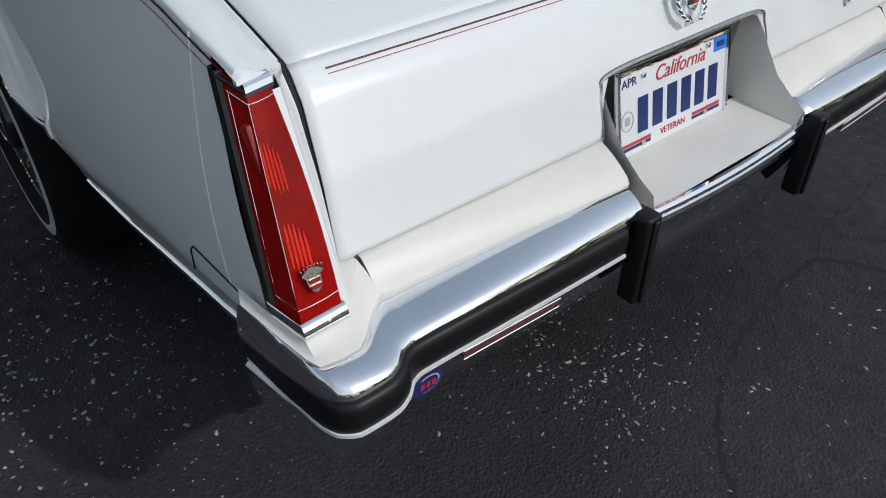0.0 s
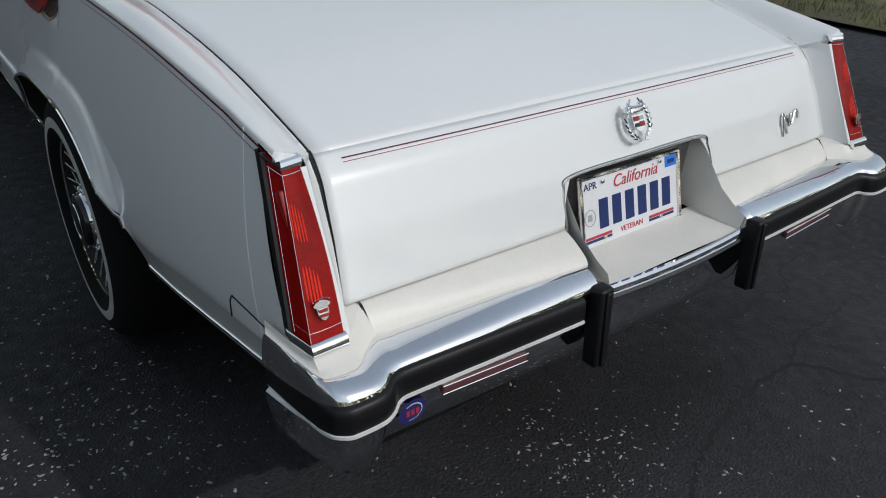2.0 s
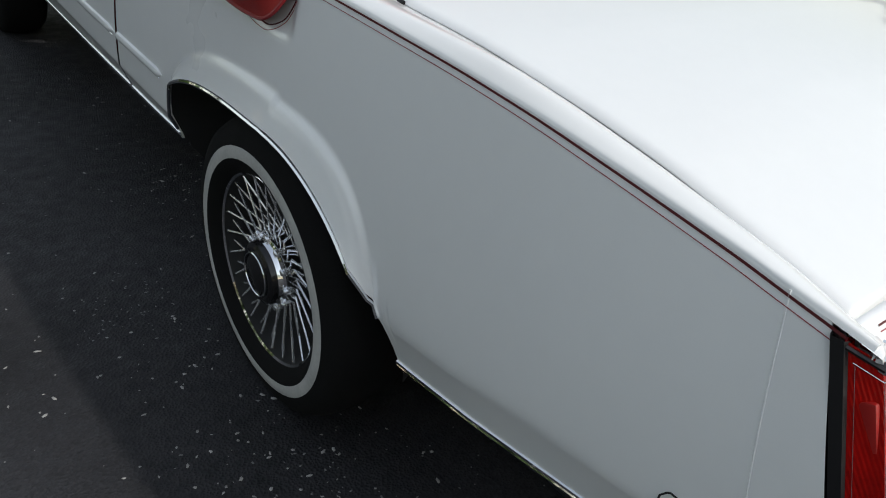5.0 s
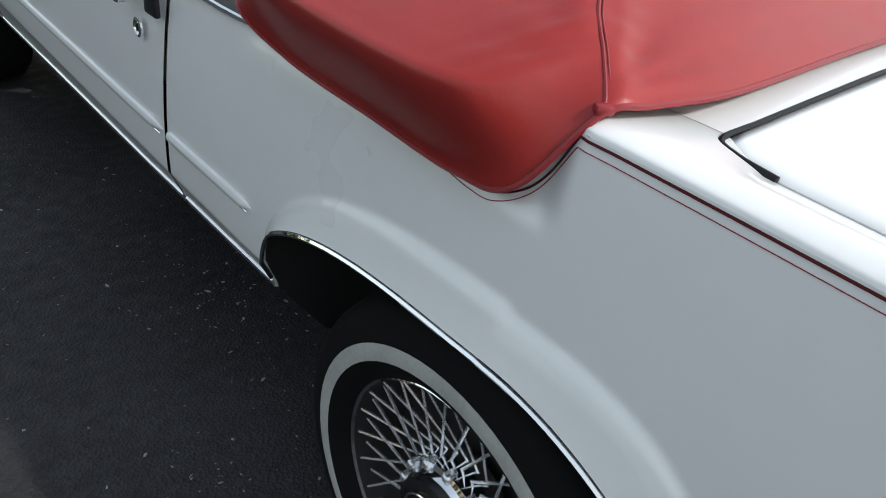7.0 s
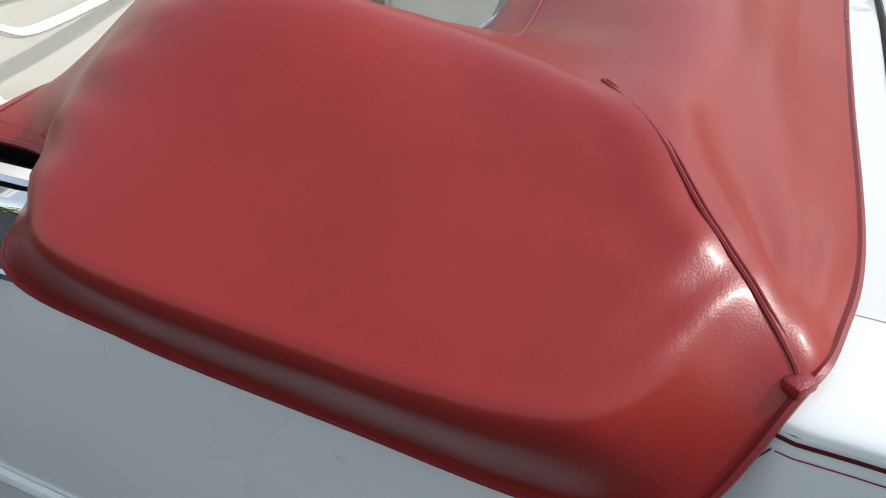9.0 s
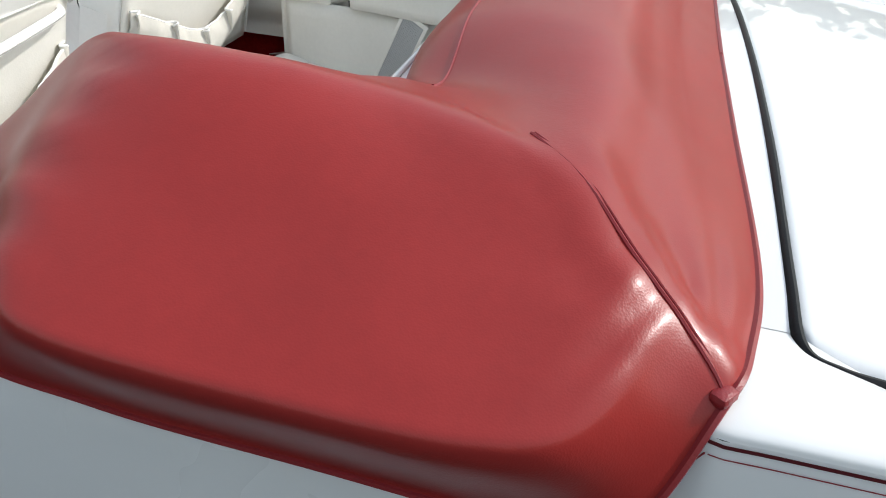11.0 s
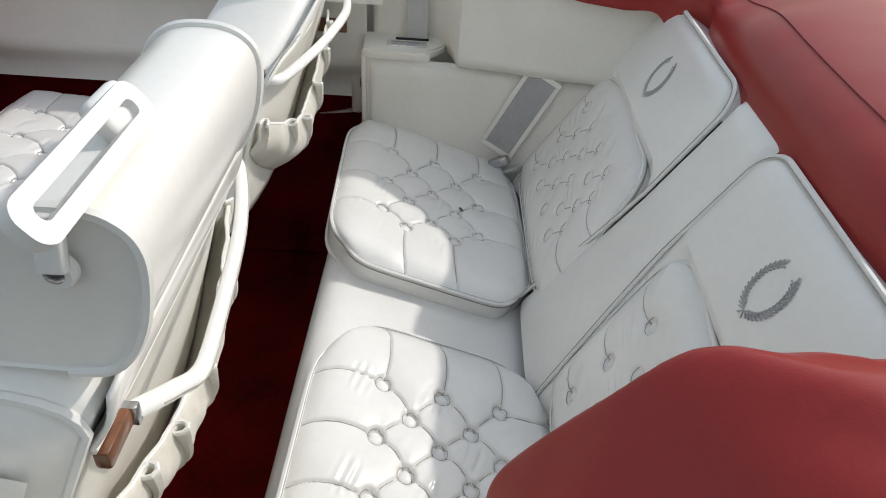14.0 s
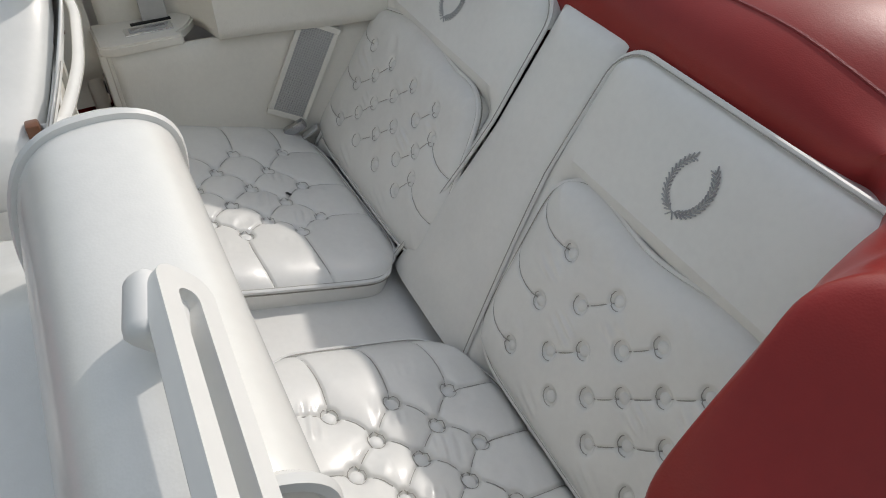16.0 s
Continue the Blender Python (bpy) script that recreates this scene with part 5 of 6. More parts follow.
def cushion(name, parent, m, w, h, buttons, puff, label, wavy=0.0, deep=0.05, quad=None, corner=0.06, flat=False, link=0.1):
    """A tufted cushion with boxed sides, piping and buttons, at the pose m (x across, y along, z out).
    quad: the four corners of its outline, in the pose's x and y."""
    if quad:
        inv, q = [], [np.array(c) for c in quad]
        for b in buttons:
            u, v = 0.5, 0.5
            for _ in range(12):
                p = q[0] * (1 - u) * (1 - v) + q[1] * u * (1 - v) + q[2] * u * v + q[3] * (1 - u) * v
                du = (q[1] - q[0]) * (1 - v) + (q[2] - q[3]) * v
                dv = (q[3] - q[0]) * (1 - u) + (q[2] - q[1]) * u
                s = np.linalg.solve(np.array([du, dv]).T, np.array(b) - p)
                u, v = u + s[0], v + s[1]
            inv.append((u * w, v * h))
        buttons = inv
    X, Y, H, folds = tufted(w, h, buttons, puff, wavy=wavy, corner=corner, dip=0.011 if flat else 0.015, crease_depth=0.0026 if flat else 0.0036, rows_only=flat, link=link)
    n = X.shape[0]
    for i in range(n):
        for j in range(n):
            H[i, j] += noise.noise(Vector((X[i, j] * 22, Y[i, j] * 22, puff * 50))) * 0.0016

    def at(x, y, z):
        if quad:
            u, v = x / w, y / h
            x, y = q[0] * (1 - u) * (1 - v) + q[1] * u * (1 - v) + q[2] * u * v + q[3] * (1 - u) * v
        return m @ Vector((x, y, z))

    bm = bmesh.new()
    grid([[at(X[i, j], Y[i, j], H[i, j]) for j in range(n)] for i in range(n)], bm)
    rim = [(i, 0) for i in range(n)] + [(n - 1, j) for j in range(1, n)] + [(i, n - 1) for i in range(n - 2, -1, -1)] + [(0, j) for j in range(n - 2, 0, -1)]
    ring = [(X[i, j], Y[i, j]) for i, j in rim]
    cx, cy = w / 2, h / 2
    sides = [[at(cx + (x - cx) * k, cy + (y - cy) * k, -deep * d) for x, y in ring] for k, d in ((1, 0), (1.004, 0.5), (0.985, 1))]
    grid(sides, bm, loop=True)
    c = part(name, bm, LEATHER, parent, label)
    part("piping", tube([at(x, y, 0.001) for x, y in ring[::2]], 0.0042, 6, closed=True), PIPING, parent)
    part("piping", tube([at(cx + (x - cx) * 0.99, cy + (y - cy) * 0.99, -deep) for x, y in ring[::2]], 0.0035, 6, closed=True), PIPING, parent)
    # thin grey lines darken both edges of the piping
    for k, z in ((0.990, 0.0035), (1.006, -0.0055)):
        part("piping_seam", tube([at(cx + (x - cx) * k, cy + (y - cy) * k, z) for x, y in ring[::3]], 0.0011, 4, closed=True), SHADEGRIME, parent)
    # grey lines paint shade and grime into the folds and round the buttons
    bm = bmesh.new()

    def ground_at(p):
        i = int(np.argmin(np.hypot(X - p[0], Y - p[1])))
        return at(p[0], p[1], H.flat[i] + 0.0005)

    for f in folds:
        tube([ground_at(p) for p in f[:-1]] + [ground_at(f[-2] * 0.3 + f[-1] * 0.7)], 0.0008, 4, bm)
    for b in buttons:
        # flat pillows get a painted half-moon of shade beside each button
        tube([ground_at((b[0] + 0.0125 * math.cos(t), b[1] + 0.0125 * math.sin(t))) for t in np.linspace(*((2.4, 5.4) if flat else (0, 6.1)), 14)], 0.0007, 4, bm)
    tagged(part("fold_line", bm, SHADEGRIME, parent), "grey lines painting shade and grime into the leather folds", kind="stuff")
    for b in buttons:
        bm = bmesh.new()
        bmesh.ops.create_uvsphere(bm, u_segments=14, v_segments=8, radius=0.0088 if flat else 0.0108)
        bmesh.ops.scale(bm, vec=(1, 1, 0.42), verts=bm.verts)
        k = int(np.argmin(np.hypot(X - b[0], Y - b[1])))
        bmesh.ops.transform(bm, matrix=Matrix.Translation(at(b[0], b[1], H.flat[k] + (0.0025 if flat else 0.0052))) @ m.to_3x3().to_4x4(), verts=bm.verts)
        part("button", bm, PIPING, parent)
    return c


def frame3(o, ux, uy):
    """Pose with its origin at o, x along ux and y along uy."""
    x = Vector(ux).normalized()
    y = Vector(uy).normalized()
    z = x.cross(y).normalized()
    y = z.cross(x)
    m = Matrix((x, y, z)).transposed().to_4x4()
    return Matrix.Translation(o) @ m


OFF = Vector((0, 0, 0))


def rear_seat():
    s = empty("rear_seat", "white button-tufted leather rear seat", "", parent=car)
    # base under the cushions with the flat bridge between them
    rows = []
    for x in np.linspace(-0.60, 0.66, 40):
        rows.append(cr([(x, y, z) for y, z in ((1.80, 0.517), (1.90, 0.541), (2.05, 0.583), (2.14, 0.606), (2.19, 0.616), (2.222, 0.603), (2.235, 0.57), (2.235, 0.50), (2.225, 0.40), (2.21, 0.27))], 30))
    part("seat_base", grid(rows), LEATHER, s, "smooth white leather seat base")
    m = frame3((0, 1.83, 0.559), (1, 0, 0), (0, 1, 0.28))
    right = [(x, 2.135 - 0.048 * k) for k in range(5) for x in ((0.50, 0.378, 0.274) if k % 2 == 0 else (0.436, 0.328, 0.235))]
    left = [(x, 2.092 - 0.0445 * k) for k in range(5) for x in ((-0.175, -0.272, -0.37, -0.465) if k % 2 == 0 else (-0.228, -0.322, -0.42))]
    cushion("seat_cushion", s, m, 0.52, 0.42, [(x, (y - 1.83) * 1.038) for x, y in right], 0.024, "white tufted leather seat cushion", deep=0.05, quad=((0.088, 0.0), (0.625, 0.03), (0.645, 0.424), (0.108, 0.406)), corner=0.13)
    cushion("seat_cushion", s, m, 0.52, 0.40, [(x, (y - 1.83) * 1.038) for x, y in left], 0.024, "white tufted leather seat cushion", deep=0.05, quad=((-0.60, -0.005), (-0.058, -0.008), (-0.036, 0.376), (-0.60, 0.383)), corner=0.16, link=0.085)
    part("burn_mark", box((0.344, 1.976, 0.620), (0.013, 0.006, 0.0015), 0.0005, 1, pose(0, 0, 0, 15, 0, 25)), BLACK, s, "small dark mark on the leather")
    # backrest sections lean back under the folded top
    up = Vector((0, -0.51, 0.86))
    L = 0.535
    foot = (0.0, 1.866, 0.562)
    m = frame3(foot, (-1, 0, 0), up)

    def edge(v, top, bottom):
        """The seams beside the centre section run apart towards the seat."""
        return top + (bottom - top) * max(0, 1 - v / (0.62 * L)) ** 1.2

    def pad(xa, xb, lift, round_a, round_b, sink=1):
        """xa, xb: the two side edges at the height v, as functions."""
        rows = []
        r = 0.05
        for u in np.concatenate([np.linspace(0, 0.12, 10), np.linspace(0.14, 0.86, 24), np.linspace(0.88, 1, 10)]):
            col = []
            w0 = xb(L) - xa(L)
            da, db = u * w0, (1 - u) * w0
            cut = 0
            for d, on in ((da, round_a), (db, round_b)):
                if on and d < r:
                    cut = max(cut, r - math.sqrt(r * r - (r - d) ** 2))
            for v in np.linspace(0, 1, 36):
                vv = v * (L - cut)
                x = xa(vv) + (xb(vv) - xa(vv)) * u
                e = min(da, db, L - cut - vv)
                h = lift + 0.017 * (1 - math.exp(-max(e, 0) / 0.013)) - 0.017
                h -= sink * 0.045 * min(1, max(0, (0.365 - vv) / 0.04)) * min(1, min(da, db) / 0.05)
                h += 0.0022 * noise.noise(Vector((x * 9, vv * 7, 2.3)))
                col.append(m @ Vector((-x, vv, h)))
            col.append(m @ Vector((-x, L - cut + 0.006, lift - 0.06)))
            rows.append(col)
        return part("backrest", grid(rows), LEATHER, s, "padded white leather backrest")

    lo, ro = (lambda v: -0.505), (lambda v: 0.56)
    li, ri = (lambda v: edge(v, -0.056, -0.112)), (lambda v: edge(v, 0.098, 0.156))
    for xa, xb in ((lo, li), (ri, ro)):
        pad(xa, xb, 0.0, True, True)
        r = 0.05
        a0, b0 = xa(L), xb(L)
        pts = [(xa(v), v) for v in np.linspace(0.01, L - r, 16)]
        pts += [(a0 + r - r * math.cos(t), L - r + r * math.sin(t)) for t in np.linspace(0.15, math.pi / 2, 8)]
        pts += [(x, L) for x in np.linspace(a0 + r + 0.01, b0 - r - 0.01, 10)]
        pts += [(b0 - r + r * math.sin(t), L - r + r * math.cos(t)) for t in np.linspace(0, 1.42, 8)] + [(xb(v), v) for v in np.linspace(L - r, 0.01, 16)]
        part("piping", tube([m @ Vector((-x, v, -0.012)) for x, v in pts], 0.0038, 6), PIPING, s)
        # grey line darkens the edge along the piping
        part("piping_seam", tube([m @ Vector((-x * 1.0, v - 0.0035, -0.0085)) for x, v in pts], 0.001, 4), SHADEGRIME, s)
    pad(li, ri, -0.006, False, False, 0)
    # stitched wreaths, open at the top
    for x in (-0.272, 0.326):
        wc = Vector((-x, 0.44, 0.0012))
        bm = bmesh.new()
        for sgn in (-1, 1):
            stem = [m @ (wc + Vector((sgn * 0.030 * math.sin(a), -0.037 * math.cos(a), 0))) for a in np.linspace(0.0, 2.6, 20)]
            tube(stem, 0.0006, 4, bm)
            for a in np.linspace(0.12, 2.45, 15):
                p = wc + Vector((sgn * 0.030 * math.sin(a), -0.037 * math.cos(a), 0))
                for k in (-1, 1):
                    q = wc + Vector((sgn * (0.030 + k * 0.0052) * math.sin(a + 0.22), -(0.037 + k * 0.0052) * math.cos(a + 0.22), 0))
                    mid = (p + q) / 2 + Vector((0.001 * k, 0, 0.0003))
                    tube([m @ p, m @ mid, m @ q], 0.0011, 5, bm)
            tube([m @ wc + m.to_3x3() @ Vector((0, -0.037, 0)), m @ wc + m.to_3x3() @ Vector((sgn * 0.006, -0.045, 0))], 0.0009, 4, bm)
        tagged(part("stitched_wreath", bm, THREAD, s), "grey stitched wreath", kind="stuff")
    # loose tufted back pillows
    m2 = frame3((0, 1.839, 0.568), (-1, 0, 0), up)

    def pillow(places, quad, wave):
        cushion("back_pillow", s, m2, 0.48, 0.32, [(-x, (z - 0.570) / 0.86) for x, z in places], 0.024, "white tufted leather back pillow", wavy=wave, deep=0.03, quad=quad, corner=0.07, flat=True, link=0.066)

    rows = ((0.786, 0), (0.749, 1), (0.713, 0), (0.678, 1), (0.641, 0))
    pillow([(x, z) for z, k in rows for x in ((-0.178, -0.281, -0.366, -0.45) if k == 0 else (-0.238, -0.326, -0.407))], ((0.094, 0.02), (0.575, 0.012), (0.535, 0.33), (0.070, 0.332)), 0.03)
    pillow([(x, z) for z, k in rows for x in ((0.232, 0.322, 0.415, 0.50) if k == 0 else (0.205, 0.272, 0.366, 0.452))], ((-0.605, 0.0), (-0.072, 0.014), (-0.150, 0.334), (-0.575, 0.338)), -0.03)


rear_seat()


def side_trim(sx):
    """Side panel beside the rear seat with armrest, belt slot and loudspeaker grille."""
    t = empty("rear_side_panel", "cream vinyl side panel with armrest and loudspeaker grille", "", parent=car)
    k = 1 if sx > 0 else -1.06

    def wall(y):
        return lerp(y, (1.45, 1.78, 1.93, 2.02, 2.2), (0.53, 0.568, 0.602, 0.613, 0.622))

    ys = np.linspace(1.45, 2.195, 50)
    part("lower_panel", grid([[(k * wall(y), y, z) for y in ys] for z in np.linspace(0.28, 0.822, 14)]), VINYL, t, "cream vinyl lower panel", thick=0.01)
    top = 1.035 if sx > 0 else 0.88
    rows = []
    for z in np.linspace(0.826, top, 10):
        rows.append([(k * (wall(y) - 0.018 + 0.118 * min(1, max(0, (y - 2.0) / 0.05)) ** 0.5), y, z) for y in ys])
    part("upper_panel", grid(rows), VINYL, t, "cream vinyl panel", thick=0.01)
    if sx < 0:
        ledge = [[(x - d, y, z) for d, z in ((-0.002, 0.885), (-0.003, 0.944), (0.0, 0.949), (0.006, 0.951), (0.05, 0.951), (0.10, 0.945))] for x, y in ((-0.605, 1.96), (-0.621, 2.018), (-0.641, 2.066), (-0.664, 2.139), (-0.672, 2.19), (-0.675, 2.205))]
        part("window_ledge", grid(ledge), VINYL, t, "cream ledge under the side window")
    # rounded front edge and the front face towards the door
    part("panel_edge", tube([(k * 0.624, 2.196, z) for z in np.linspace(0.4, 0.822, 12)], 0.007, 8), VINYL, t)
    part("panel_front", box((k * 0.69, 2.205, 0.60), (0.135, 0.018, 0.45), 0.006), VINYL, t)
    # armrest ledge with a curved rear end
    bm = bmesh.new()
    curve = [(0.72 - 0.111 * math.sin(a), 2.118 - 0.098 * math.cos(a)) for a in np.linspace(0.15, math.pi / 2 - 0.55, 7)]
    ngon([(k * d, y, 0.822) for d, y in [(0.725, 2.02)] + curve + [(0.607, 2.06), (0.610, 2.185), (0.62, 2.21), (0.725, 2.215)]], bm, depth=(0, 0, 0.02))
    bmesh.ops.bevel(bm, geom=bm.edges[:], offset=0.004, segments=2, affect="EDGES")
    part("armrest", bm, VINYL, t, "cream armrest ledge")
    part("belt_slot", box((k * 0.655, 2.115, 0.8435), (0.032, 0.088, 0.005), 0.002), CHROME, t, "chrome belt guide")
    part("slot_opening", box((k * 0.655, 2.115, 0.8455), (0.018, 0.07, 0.004), 0.001), THREAD, t)
    part("slot_tongue", box((k * 0.655, 2.115, 0.8475), (0.006, 0.062, 0.003), 0.001), STEEL, t)
    # black bar laid on the ledge in place of shade beside the slot
    part("slot_shadow", box((k * 0.688, 2.105, 0.8432), (0.010, 0.075, 0.003), 0.001), GAPSHADE, t)
    part("seat_belt", box((k * 0.698, 2.095, 0.91), (0.003, 0.048, 0.135), 0.001, 1, pose(0, 0, 0, 0, 5 * sx)), GRILLE, t, "grey seat belt webbing")
    if sx > 0:
        part("belt_tongue", box((k * 0.698, 2.085, 0.985), (0.016, 0.058, 0.03), 0.005, 2, pose(0, 0, 0, 12, 5)), BLACK, t, "black belt tongue")
        part("belt_latch", box((k * 0.686, 2.09, 0.978), (0.010, 0.03, 0.022), 0.003, 2, pose(0, 0, 0, 12, 5)), STEEL, t, "bright metal latch")
    part("ledge_screw", box((k * 0.632, 2.206, 0.832), (0.008, 0.004, 0.006), 0.001, 1), STEEL, t)
    part("switch_plate", box((k * 0.668, 2.2155, 0.735), (0.036, 0.004, 0.055), 0.002), STEEL, t)
    part("switch_button", box((k * 0.668, 2.2185, 0.742), (0.016, 0.004, 0.02), 0.001), BLACK, t)
    # slanted loudspeaker grille
    o = Vector((k * 0.590, 1.937, 0.650))
    m = frame3(o, (-0.018 * k, -0.064, -0.031), (-0.024 * k, -0.092, 0.203)) if sx > 0 else frame3((k * 0.565, 1.865, 0.640), (0.022, 0.072, 0.012), (0.015, -0.096, 0.197))
    w, h = 0.082, 0.222
    bm = bmesh.new()
    for a, b, c, d in ((0, 0, w, 0.012), (0, h - 0.012, w, h), (0, 0.012, 0.010, h - 0.012), (w - 0.010, 0.012, w, h - 0.012)):
        box(m @ Vector(((a + c) / 2, (b + d) / 2, 0)), ((c - a), (d - b), 0.008), 0.001, 1, m.to_3x3().to_4x4(), bm)
    part("grille_frame", bm, VINYL, t, "cream grille frame")
    part("grille_back", box(m @ Vector((w / 2, h / 2, 0)), (w - 0.02, h - 0.02, 0.002), 0, 1, m.to_3x3().to_4x4()), THREAD, t)
    bm = bmesh.new()
    for q in range(36):
        tube([m @ Vector((0.010, 0.012 + q * (h - 0.024) / 35, 0.002)), m @ Vector((w - 0.010, 0.012 + q * (h - 0.024) / 35, 0.002))], 0.0012, 4, bm)
    for q in range(14):
        tube([m @ Vector((0.010 + q * (w - 0.02) / 13, 0.012, 0.002)), m @ Vector((0.010 + q * (w - 0.02) / 13, h - 0.012, 0.002))], 0.0011, 4, bm)
    part("grille_mesh", bm, GRILLE, t, "fine grey grille mesh")
    # belt buckle by the seat
    part("belt_buckle", box((0.565 * k, 1.89, 0.612), (0.02, 0.05, 0.022), 0.006, 2, pose(0, 0, 0, -30, 0, -20)), STEEL, t, "steel belt buckle")
    part("buckle_strap", box((0.555 * k, 1.862, 0.60), (0.022, 0.04, 0.006), 0.002, 1, pose(0, 0, 0, -35, 0, -20)), GRILLE, t)


side_trim(1)
side_trim(-1)


def floor_pan():
    rows = []
    for x in np.linspace(-0.70, 0.72, 40):
        tun = 0.10 * math.exp(-((x - 0.03) / 0.13) ** 4)
        rows.append([(x, y, 0.285 + tun * min(1, (y - 2.25) * 3 if y > 2.25 else 0) + 0.004 * math.sin(9 * x + 5 * y)) for y in np.linspace(2.10, 3.47, 40)])
    part("carpet", grid(rows), CARPET, car, "dark red carpet")


floor_pan()


def front_seat(mirror, label):
    """Front seat seen from behind: headrest, leather shoulder, pull bar and gathered pocket.
    Laid out for the driver's side; the other seat is its mirror image."""
    s = empty("front_seat", label, "", parent=car)

    def X(p):
        return Vector((0.056 - p[0] if mirror else p[0], p[1], p[2]))

    x0, x1 = -0.632, -0.035
    w = x1 - x0

    def top_z(x):
        return lerp(x, (x0, -0.60, -0.32, -0.24, -0.14, -0.07, x1), (1.06, 1.098, 1.10, 1.075, 1.02, 0.985, 0.94))

    def rear_y(x, z):
        """Rear face of the backrest: leans back towards its top and bows at the inner end."""
        y = lerp(z, (0.40, 0.60, 0.80, 0.95, 1.02, 1.10), (2.43, 2.378, 2.335, 2.292, 2.262, 2.226))
        return y + 0.028 * max(0, (x + 0.25) / 0.21) ** 1.6 + 0.02 * max(0, (-0.605 - x) / 0.027) ** 2

    def section(x, lo, lift=0.0, depth=0.15):
        zt = top_z(x)
        shrink = math.sqrt(max(0.0004, 1 - max(0, (x - (x1 - 0.03)) / 0.03, ((x0 + 0.02) - x) / 0.02) ** 2))
        pts = []
        for z in np.linspace(lo, zt - 0.035, 16):
            pts.append((x, rear_y(x, z) - lift + 0.5 * depth * (1 - shrink), z))
        yb = rear_y(x, zt - 0.035) - lift + 0.5 * depth * (1 - shrink)
        d = depth * shrink
        for a in np.linspace(0.25, math.pi - 0.25, 10):
            pts.append((x, yb + d / 2 - d / 2 * math.cos(a), zt - 0.035 + (0.035 + lift) * math.sin(a) ** 0.8))
        for z in np.linspace(zt - 0.04, lo, 10):
            pts.append((x, rear_y(x, z) + d + 0.02 * (1.1 - z), z))
        return pts

    xs = np.concatenate([np.linspace(x0, x0 + 0.03, 7), np.linspace(x0 + 0.04, x1 - 0.05, 26), np.linspace(x1 - 0.04, x1, 8)])
    part("backrest", grid([[X(p) for p in section(x, 0.69)] for x in xs], loop=True, cap=True), LEATHER, s, "white leather seat back")
    for x in (-0.612,):
        part("piping", tube([X((p[0], p[1] - 0.002, p[2] + 0.001)) for p in section(x, 0.70)], 0.0045, 6), PIPING, s)

    # soft leather shoulder that ends in a stitched hem above the pull bar
    def hem_z(x):
        return lerp(x, (-0.62, -0.56, -0.45, -0.28, -0.15, -0.09, -0.05), (1.022, 1.012, 0.998, 0.998, 1.0, 0.994, 0.965))

    rows = []
    for x in np.linspace(-0.606, -0.055, 44):
        rows.append([X((x, rear_y(x, z) - 0.005 - 0.006 * math.sin(math.pi * f) - 0.004 * (f < 0.02), z)) for f, z in zip(np.linspace(0, 1, 14), np.linspace(hem_z(x), max(hem_z(x) + 0.01, top_z(x) - 0.01), 14))])
    part("shoulder", grid(rows), LEATHER, s, "white leather shoulder with stitched hem", thick=0.004)
    for d, r in ((0.002, 0.0016), (0.013, 0.0007), (0.019, 0.0007)):
        part("stitching", tube([X((x, rear_y(x, hem_z(x) + d) - 0.0095, hem_z(x) + d)) for x in np.linspace(-0.604, -0.058, 40)], r, 4), SHADEGRIME if d > 0.005 else LEATHER, s)
    # headrest: flat end face towards the door, rounded cap at the inner end
    sec = cr([(2.252, 1.098), (2.221, 1.104), (2.200, 1.135), (2.190, 1.175), (2.191, 1.203), (2.206, 1.219), (2.232, 1.224), (2.262, 1.219), (2.284, 1.198), (2.298, 1.155), (2.302, 1.10)], 44)
    cy, cz = 2.245, 1.135
    rows = []
    for x, k in [(-0.6, 0.93), (-0.602, 0.985)] + [(x, 1.0) for x in np.linspace(-0.598, -0.315, 20)] + [(-0.315 + 0.062 * math.sin(a), 0.25 + 0.75 * math.cos(a) ** 0.8) for a in np.linspace(0.15, math.pi / 2 - 0.02, 10)]:
        rows.append([X((x, cy + (y - cy) * k, cz + (z - cz) * k - 0.1 * max(0, x + 0.315))) for y, z in sec])
    part("headrest", grid(rows, loop=True, cap=True), LEATHER, s, "rounded white leather headrest")
    for x in (-0.6005, -0.315):
        part("headrest_piping", tube([X((x, cy + (y - cy) * 1.012, cz + (z - cz) * 1.012)) for y, z in sec], 0.0042, 6), PIPING, s)
        part("piping_seam", tube([X((x + 0.0045, cy + (y - cy) * 1.006, cz + (z - cz) * 1.006)) for y, z in sec], 0.0009, 4), SHADEGRIME, s)
    # hard lower back
    rows = []
    for x in np.linspace(-0.60, -0.06, 24):
        rows.append([X((x, rear_y(x, z) - 0.003, z)) for z in np.linspace(0.695, hem_z(x) + 0.004, 16)])
    part("back_panel", grid(rows), VINYL, s, "cream vinyl back panel", thick=0.003)
    # pull bar with wooden ends
    keys = [(-0.553, 2.250, 1.004), (-0.508, 2.234, 0.982), (-0.465, 2.228, 0.960), (-0.40, 2.232, 0.957), (-0.28, 2.242, 0.964), (-0.20, 2.256, 0.966), (-0.125, 2.276, 0.965), (-0.098, 2.288, 0.966), (-0.088, 2.305, 0.972)]
    pts = cr(keys, 50)
    part("pull_bar", tube([X(p) for p in pts], 0.0085, 10, flat=0.75), PIPING, s, "white pull bar")
    # thin grey line drawn along the bar as its groove
    part("bar_groove", tube([X((p[0], p[1] - 0.0078, p[2] - 0.003)) for p in pts[3:-4]], 0.0009, 4), SHADEGRIME, s)
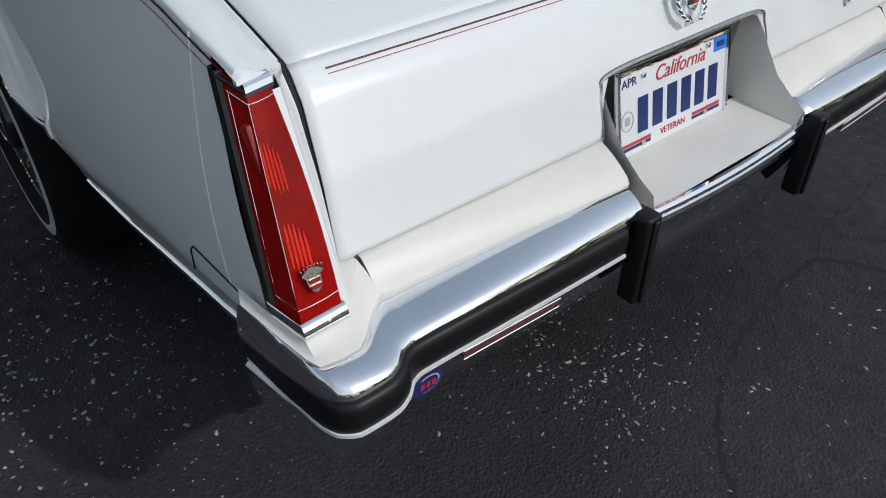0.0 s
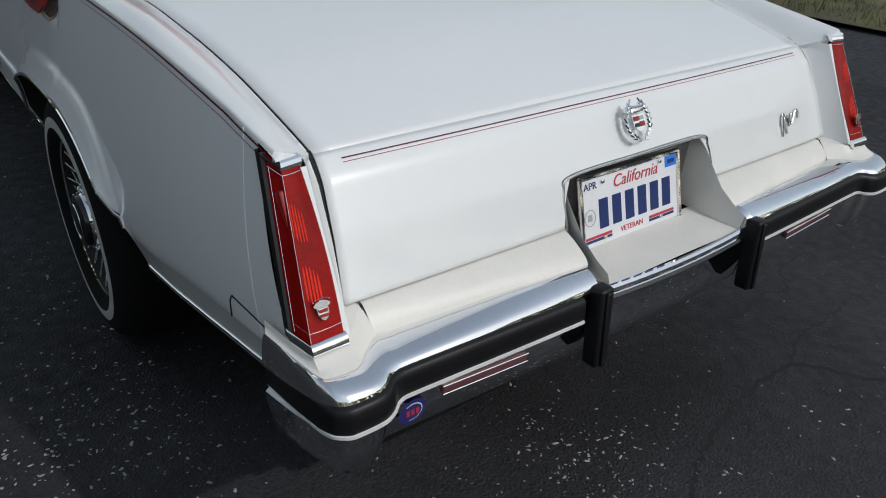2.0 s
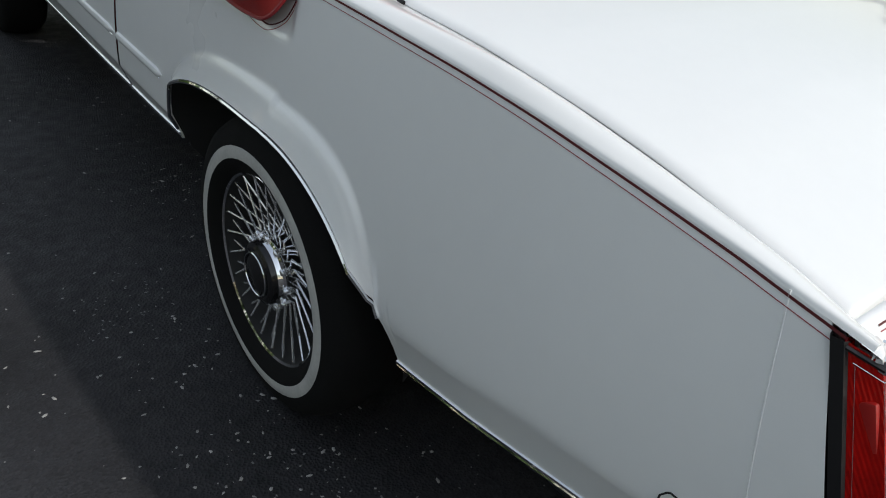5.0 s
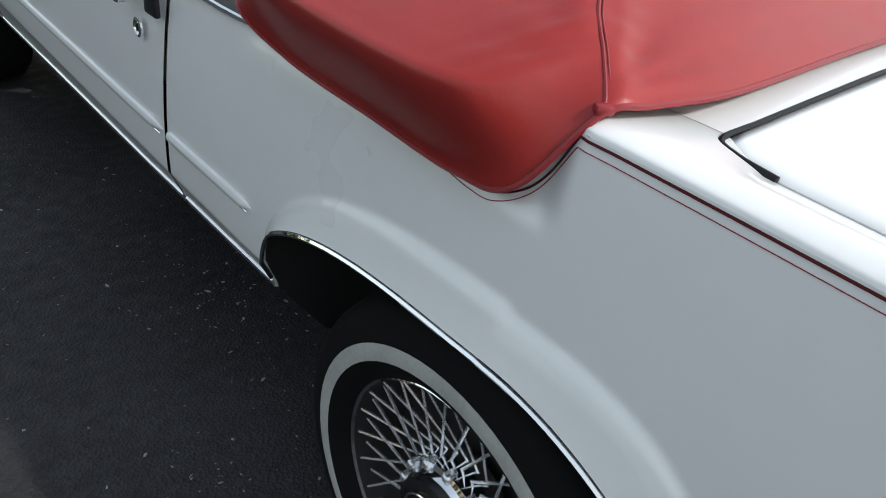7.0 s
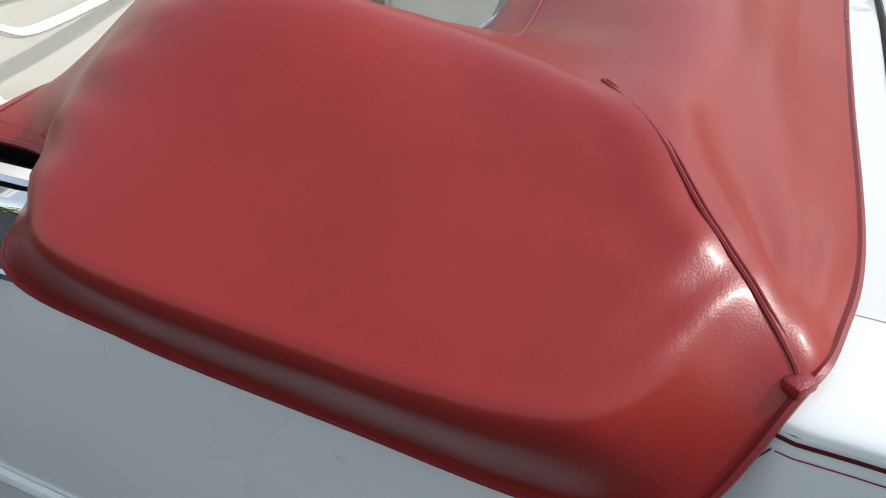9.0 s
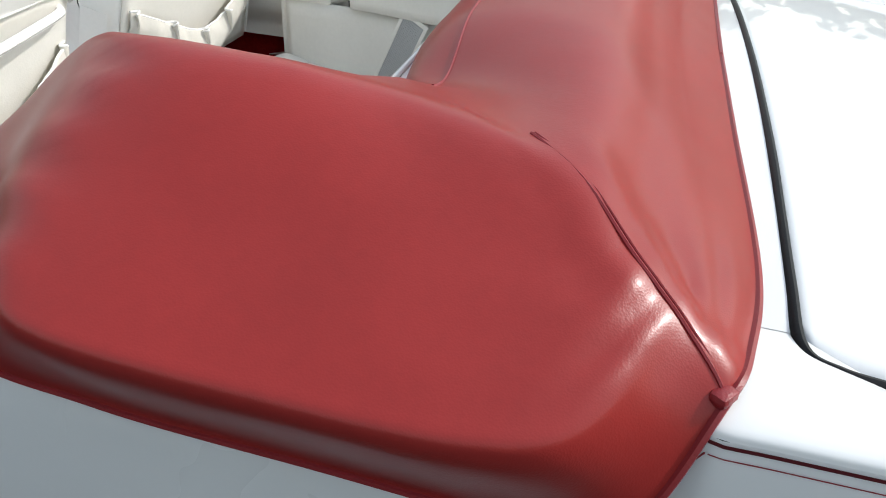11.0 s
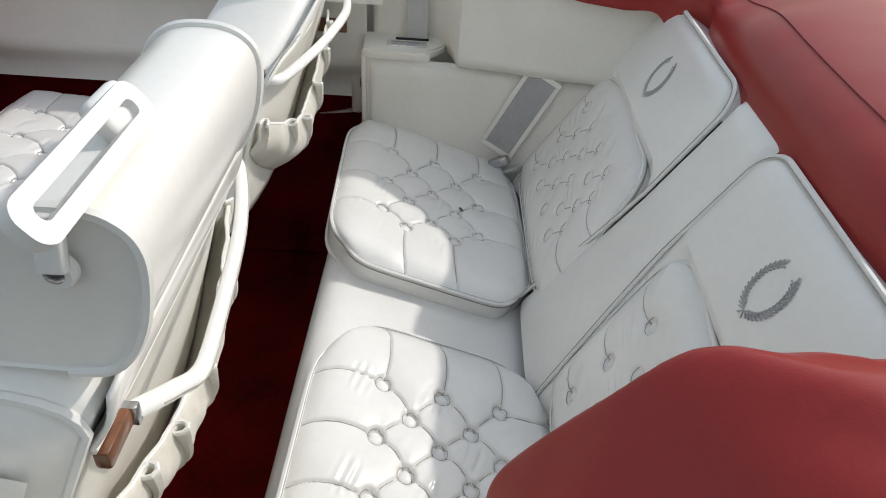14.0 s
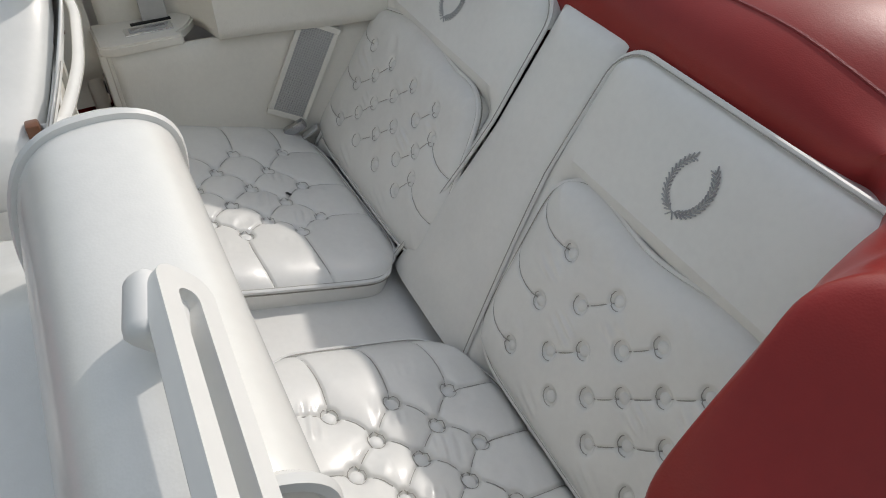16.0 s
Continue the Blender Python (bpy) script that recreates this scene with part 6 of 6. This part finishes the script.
    part("bar_end", box(X((-0.580, 2.252, 1.006)), (0.044, 0.013, 0.018), 0.003, 2), WOOD, s, "walnut bar end")
    part("bar_collar", box(X((-0.554, 2.250, 1.004)), (0.009, 0.016, 0.020), 0.002, 2), STEEL, s)
    part("bar_end", box(X((-0.082, 2.312, 0.976)), (0.02, 0.016, 0.024), 0.003), WOOD, s)
    # gathered pocket: a wavy hem with deep pleats over a soft belly
    rows, tips = [], []
    nx = 220
    for i, x in enumerate(np.linspace(-0.608, -0.075, nx)):
        f = i / (nx - 1)
        ph = f * 6.0 + 0.35 * math.sin(5 * f)
        g = max(-1, min(1, ((ph % 1) - 0.5) * 8))
        pleat = (0.5 + 0.5 * math.cos(math.pi * g)) ** 1.4
        belly = math.sin(math.pi * min(1, max(0, f * 0.94 + 0.05))) ** 0.5
        zt = lerp(f, (0, 0.2, 0.42, 0.56, 0.68, 0.84, 1.0), (0.905, 0.858, 0.802, 0.796, 0.818, 0.858, 0.90)) + 0.003 * pleat
        drop = 0.045 + 0.065 * belly
        col = []
        for t in np.linspace(0, 1, 18):
            z = zt - drop * t
            o = belly * (0.030 + 0.022 * math.sin(math.pi * min(1, t * 0.9 + 0.08))) * (1 - t ** 6) + (0.020 * pleat - 0.004) * (1 - t) ** 1.3 * belly
            o += 0.003 * noise.noise(Vector((x * 40, z * 40, 1.0)))
            col.append(X((x - 0.012 * math.sin(math.pi * g) * (1 - t) ** 1.4, rear_y(x, z) - 0.004 - max(0.0015, o), z)))
        rows.append(col)
    part("map_pocket", grid(rows), POCKET, s, "gathered cream map pocket", thick=0.003)
    part("pocket_hem", tube([r[0] for r in rows], 0.0028, 6), PIPING, s)
    # seat base and tufted cushion in front of the backrest
    rows = []
    xc = (x0 + x1) / 2
    for t in np.linspace(0, 1, 20):
        yy = 2.62 + 0.34 * t
        rows.append([X((xc + w * 0.49 * math.copysign(abs(math.cos(a)) ** 0.35, math.cos(a)), yy, 0.485 + 0.10 * math.copysign(abs(math.sin(a)) ** 0.35, math.sin(a)))) for a in np.linspace(0, 2 * math.pi, 40, endpoint=False)])
    part("seat_base", grid(rows, loop=True, cap=True), LEATHER, s)
    a0, a1 = (0.056 - x1, 0.056 - x0) if mirror else (x0, x1)
    places = [((a0 + a1) / 2 - 0.17 + 0.107 * a + 0.053 * (q % 2), 0.13 + 0.08 * q) for q in range(5) for a in range(4 - q % 2)]
    quad = ((a0 + 0.02, 0.0), (a1 - 0.02, 0.0), (a1 - 0.01, 0.55), (a0 + 0.01, 0.55))
    cushion("seat_cushion", s, frame3((0, 2.47, 0.615), (1, 0, 0), (0, 0.5, 0.04)), w, 0.55, places, 0.035, "white tufted leather seat cushion", deep=0.05, quad=quad, corner=0.09, link=0.11)
    return s


def ring(m, outer, inner, h, n=10):
    """A rounded rectangular loop of height h: outer and inner are (half length, half width, corner radius)."""
    def outline(a, b, r):
        pts = []
        for cx, cy, s0 in ((a - r, b - r, 0), (-a + r, b - r, 1), (-a + r, -b + r, 2), (a - r, -b + r, 3)):
            pts += [(cx + r * math.cos(q), cy + r * math.sin(q)) for q in np.linspace(s0 * math.pi / 2, (s0 + 1) * math.pi / 2, n)]
        return pts

    o, i = outline(*outer), outline(*inner)
    lay = []
    for k, z in ((0.0, -h / 2), (0.0, h / 2 - 0.003), (0.28, h / 2), (0.72, h / 2), (1.0, h / 2 - 0.003), (1.0, -h / 2)):
        lay.append([m @ Vector((p[0] * (1 - k) + q[0] * k, p[1] * (1 - k) + q[1] * k, z)) for p, q in zip(o, i)])
    return grid(lay, loop=True, wrap=True)


def belt_guide():
    g = empty("belt_guide", "white plastic seat belt guide on the headrest", "", parent=car)
    # a slotted loop that lies on the headrest and reaches over its end
    m = frame3((-0.572, 2.222, 1.240), (-1, 0.03, -0.03), (0, 0.62, 0.78))
    part("guide_loop", ring(m, (0.074, 0.0155, 0.012), (0.061, 0.0055, 0.005), 0.013), PIPING, g)
    part("guide_boss", box(m @ Vector((-0.058, 0.004, 0.008)), (0.034, 0.030, 0.016), 0.006, 3, m.to_3x3().to_4x4() @ pose(0, 0, 0, 0, -14)), PIPING, g)
    part("screw_recess", box(m @ Vector((-0.054, -0.002, 0.0155)), (0.017, 0.012, 0.004), 0.002, 2, m.to_3x3().to_4x4() @ pose(0, 0, 0, 0, -14)), THREAD, g)
    part("guide_pin", box(m @ Vector((-0.051, -0.004, 0.0175)), (0.007, 0.006, 0.003), 0.001, 2, m.to_3x3().to_4x4()), STEEL, g, "steel screw head")
    part("guide_tab", lathe([(0.0, 0.007), (0.010, 0.007), (0.012, 0.005), (0.012, -0.001)], 24, (-0.604, 2.236, 1.186)), PIPING, g, "round screw plate on the headrest end")
    part("guide_neck", box((-0.609, 2.234, 1.207), (0.008, 0.018, 0.036), 0.003, 3, pose(0, 0, 0, 0, 14)), PIPING, g)
    part("guide_pin", lathe([(0.0, 0.003), (0.004, 0.0028), (0.0062, 0.001), (0.0062, 0)], 16, (-0.6105, 2.236, 1.186)), STEEL, g)


front_seat(False, "white leather driver's seat with headrest and map pocket")
front_seat(True, "white leather passenger seat with headrest and map pocket")
belt_guide()
arm = [[(-0.06 + 0.12 * u, y, 0.72 + 0.05 * (1 - abs(2 * u - 1) ** 6) - (0.12 if u in (0.0, 1.0) else 0)) for u in np.linspace(0, 1, 16)] for y in np.linspace(2.44, 2.76, 10)]
part("centre_armrest", grid(arm, cap=True), LEATHER, car, "white leather centre armrest")
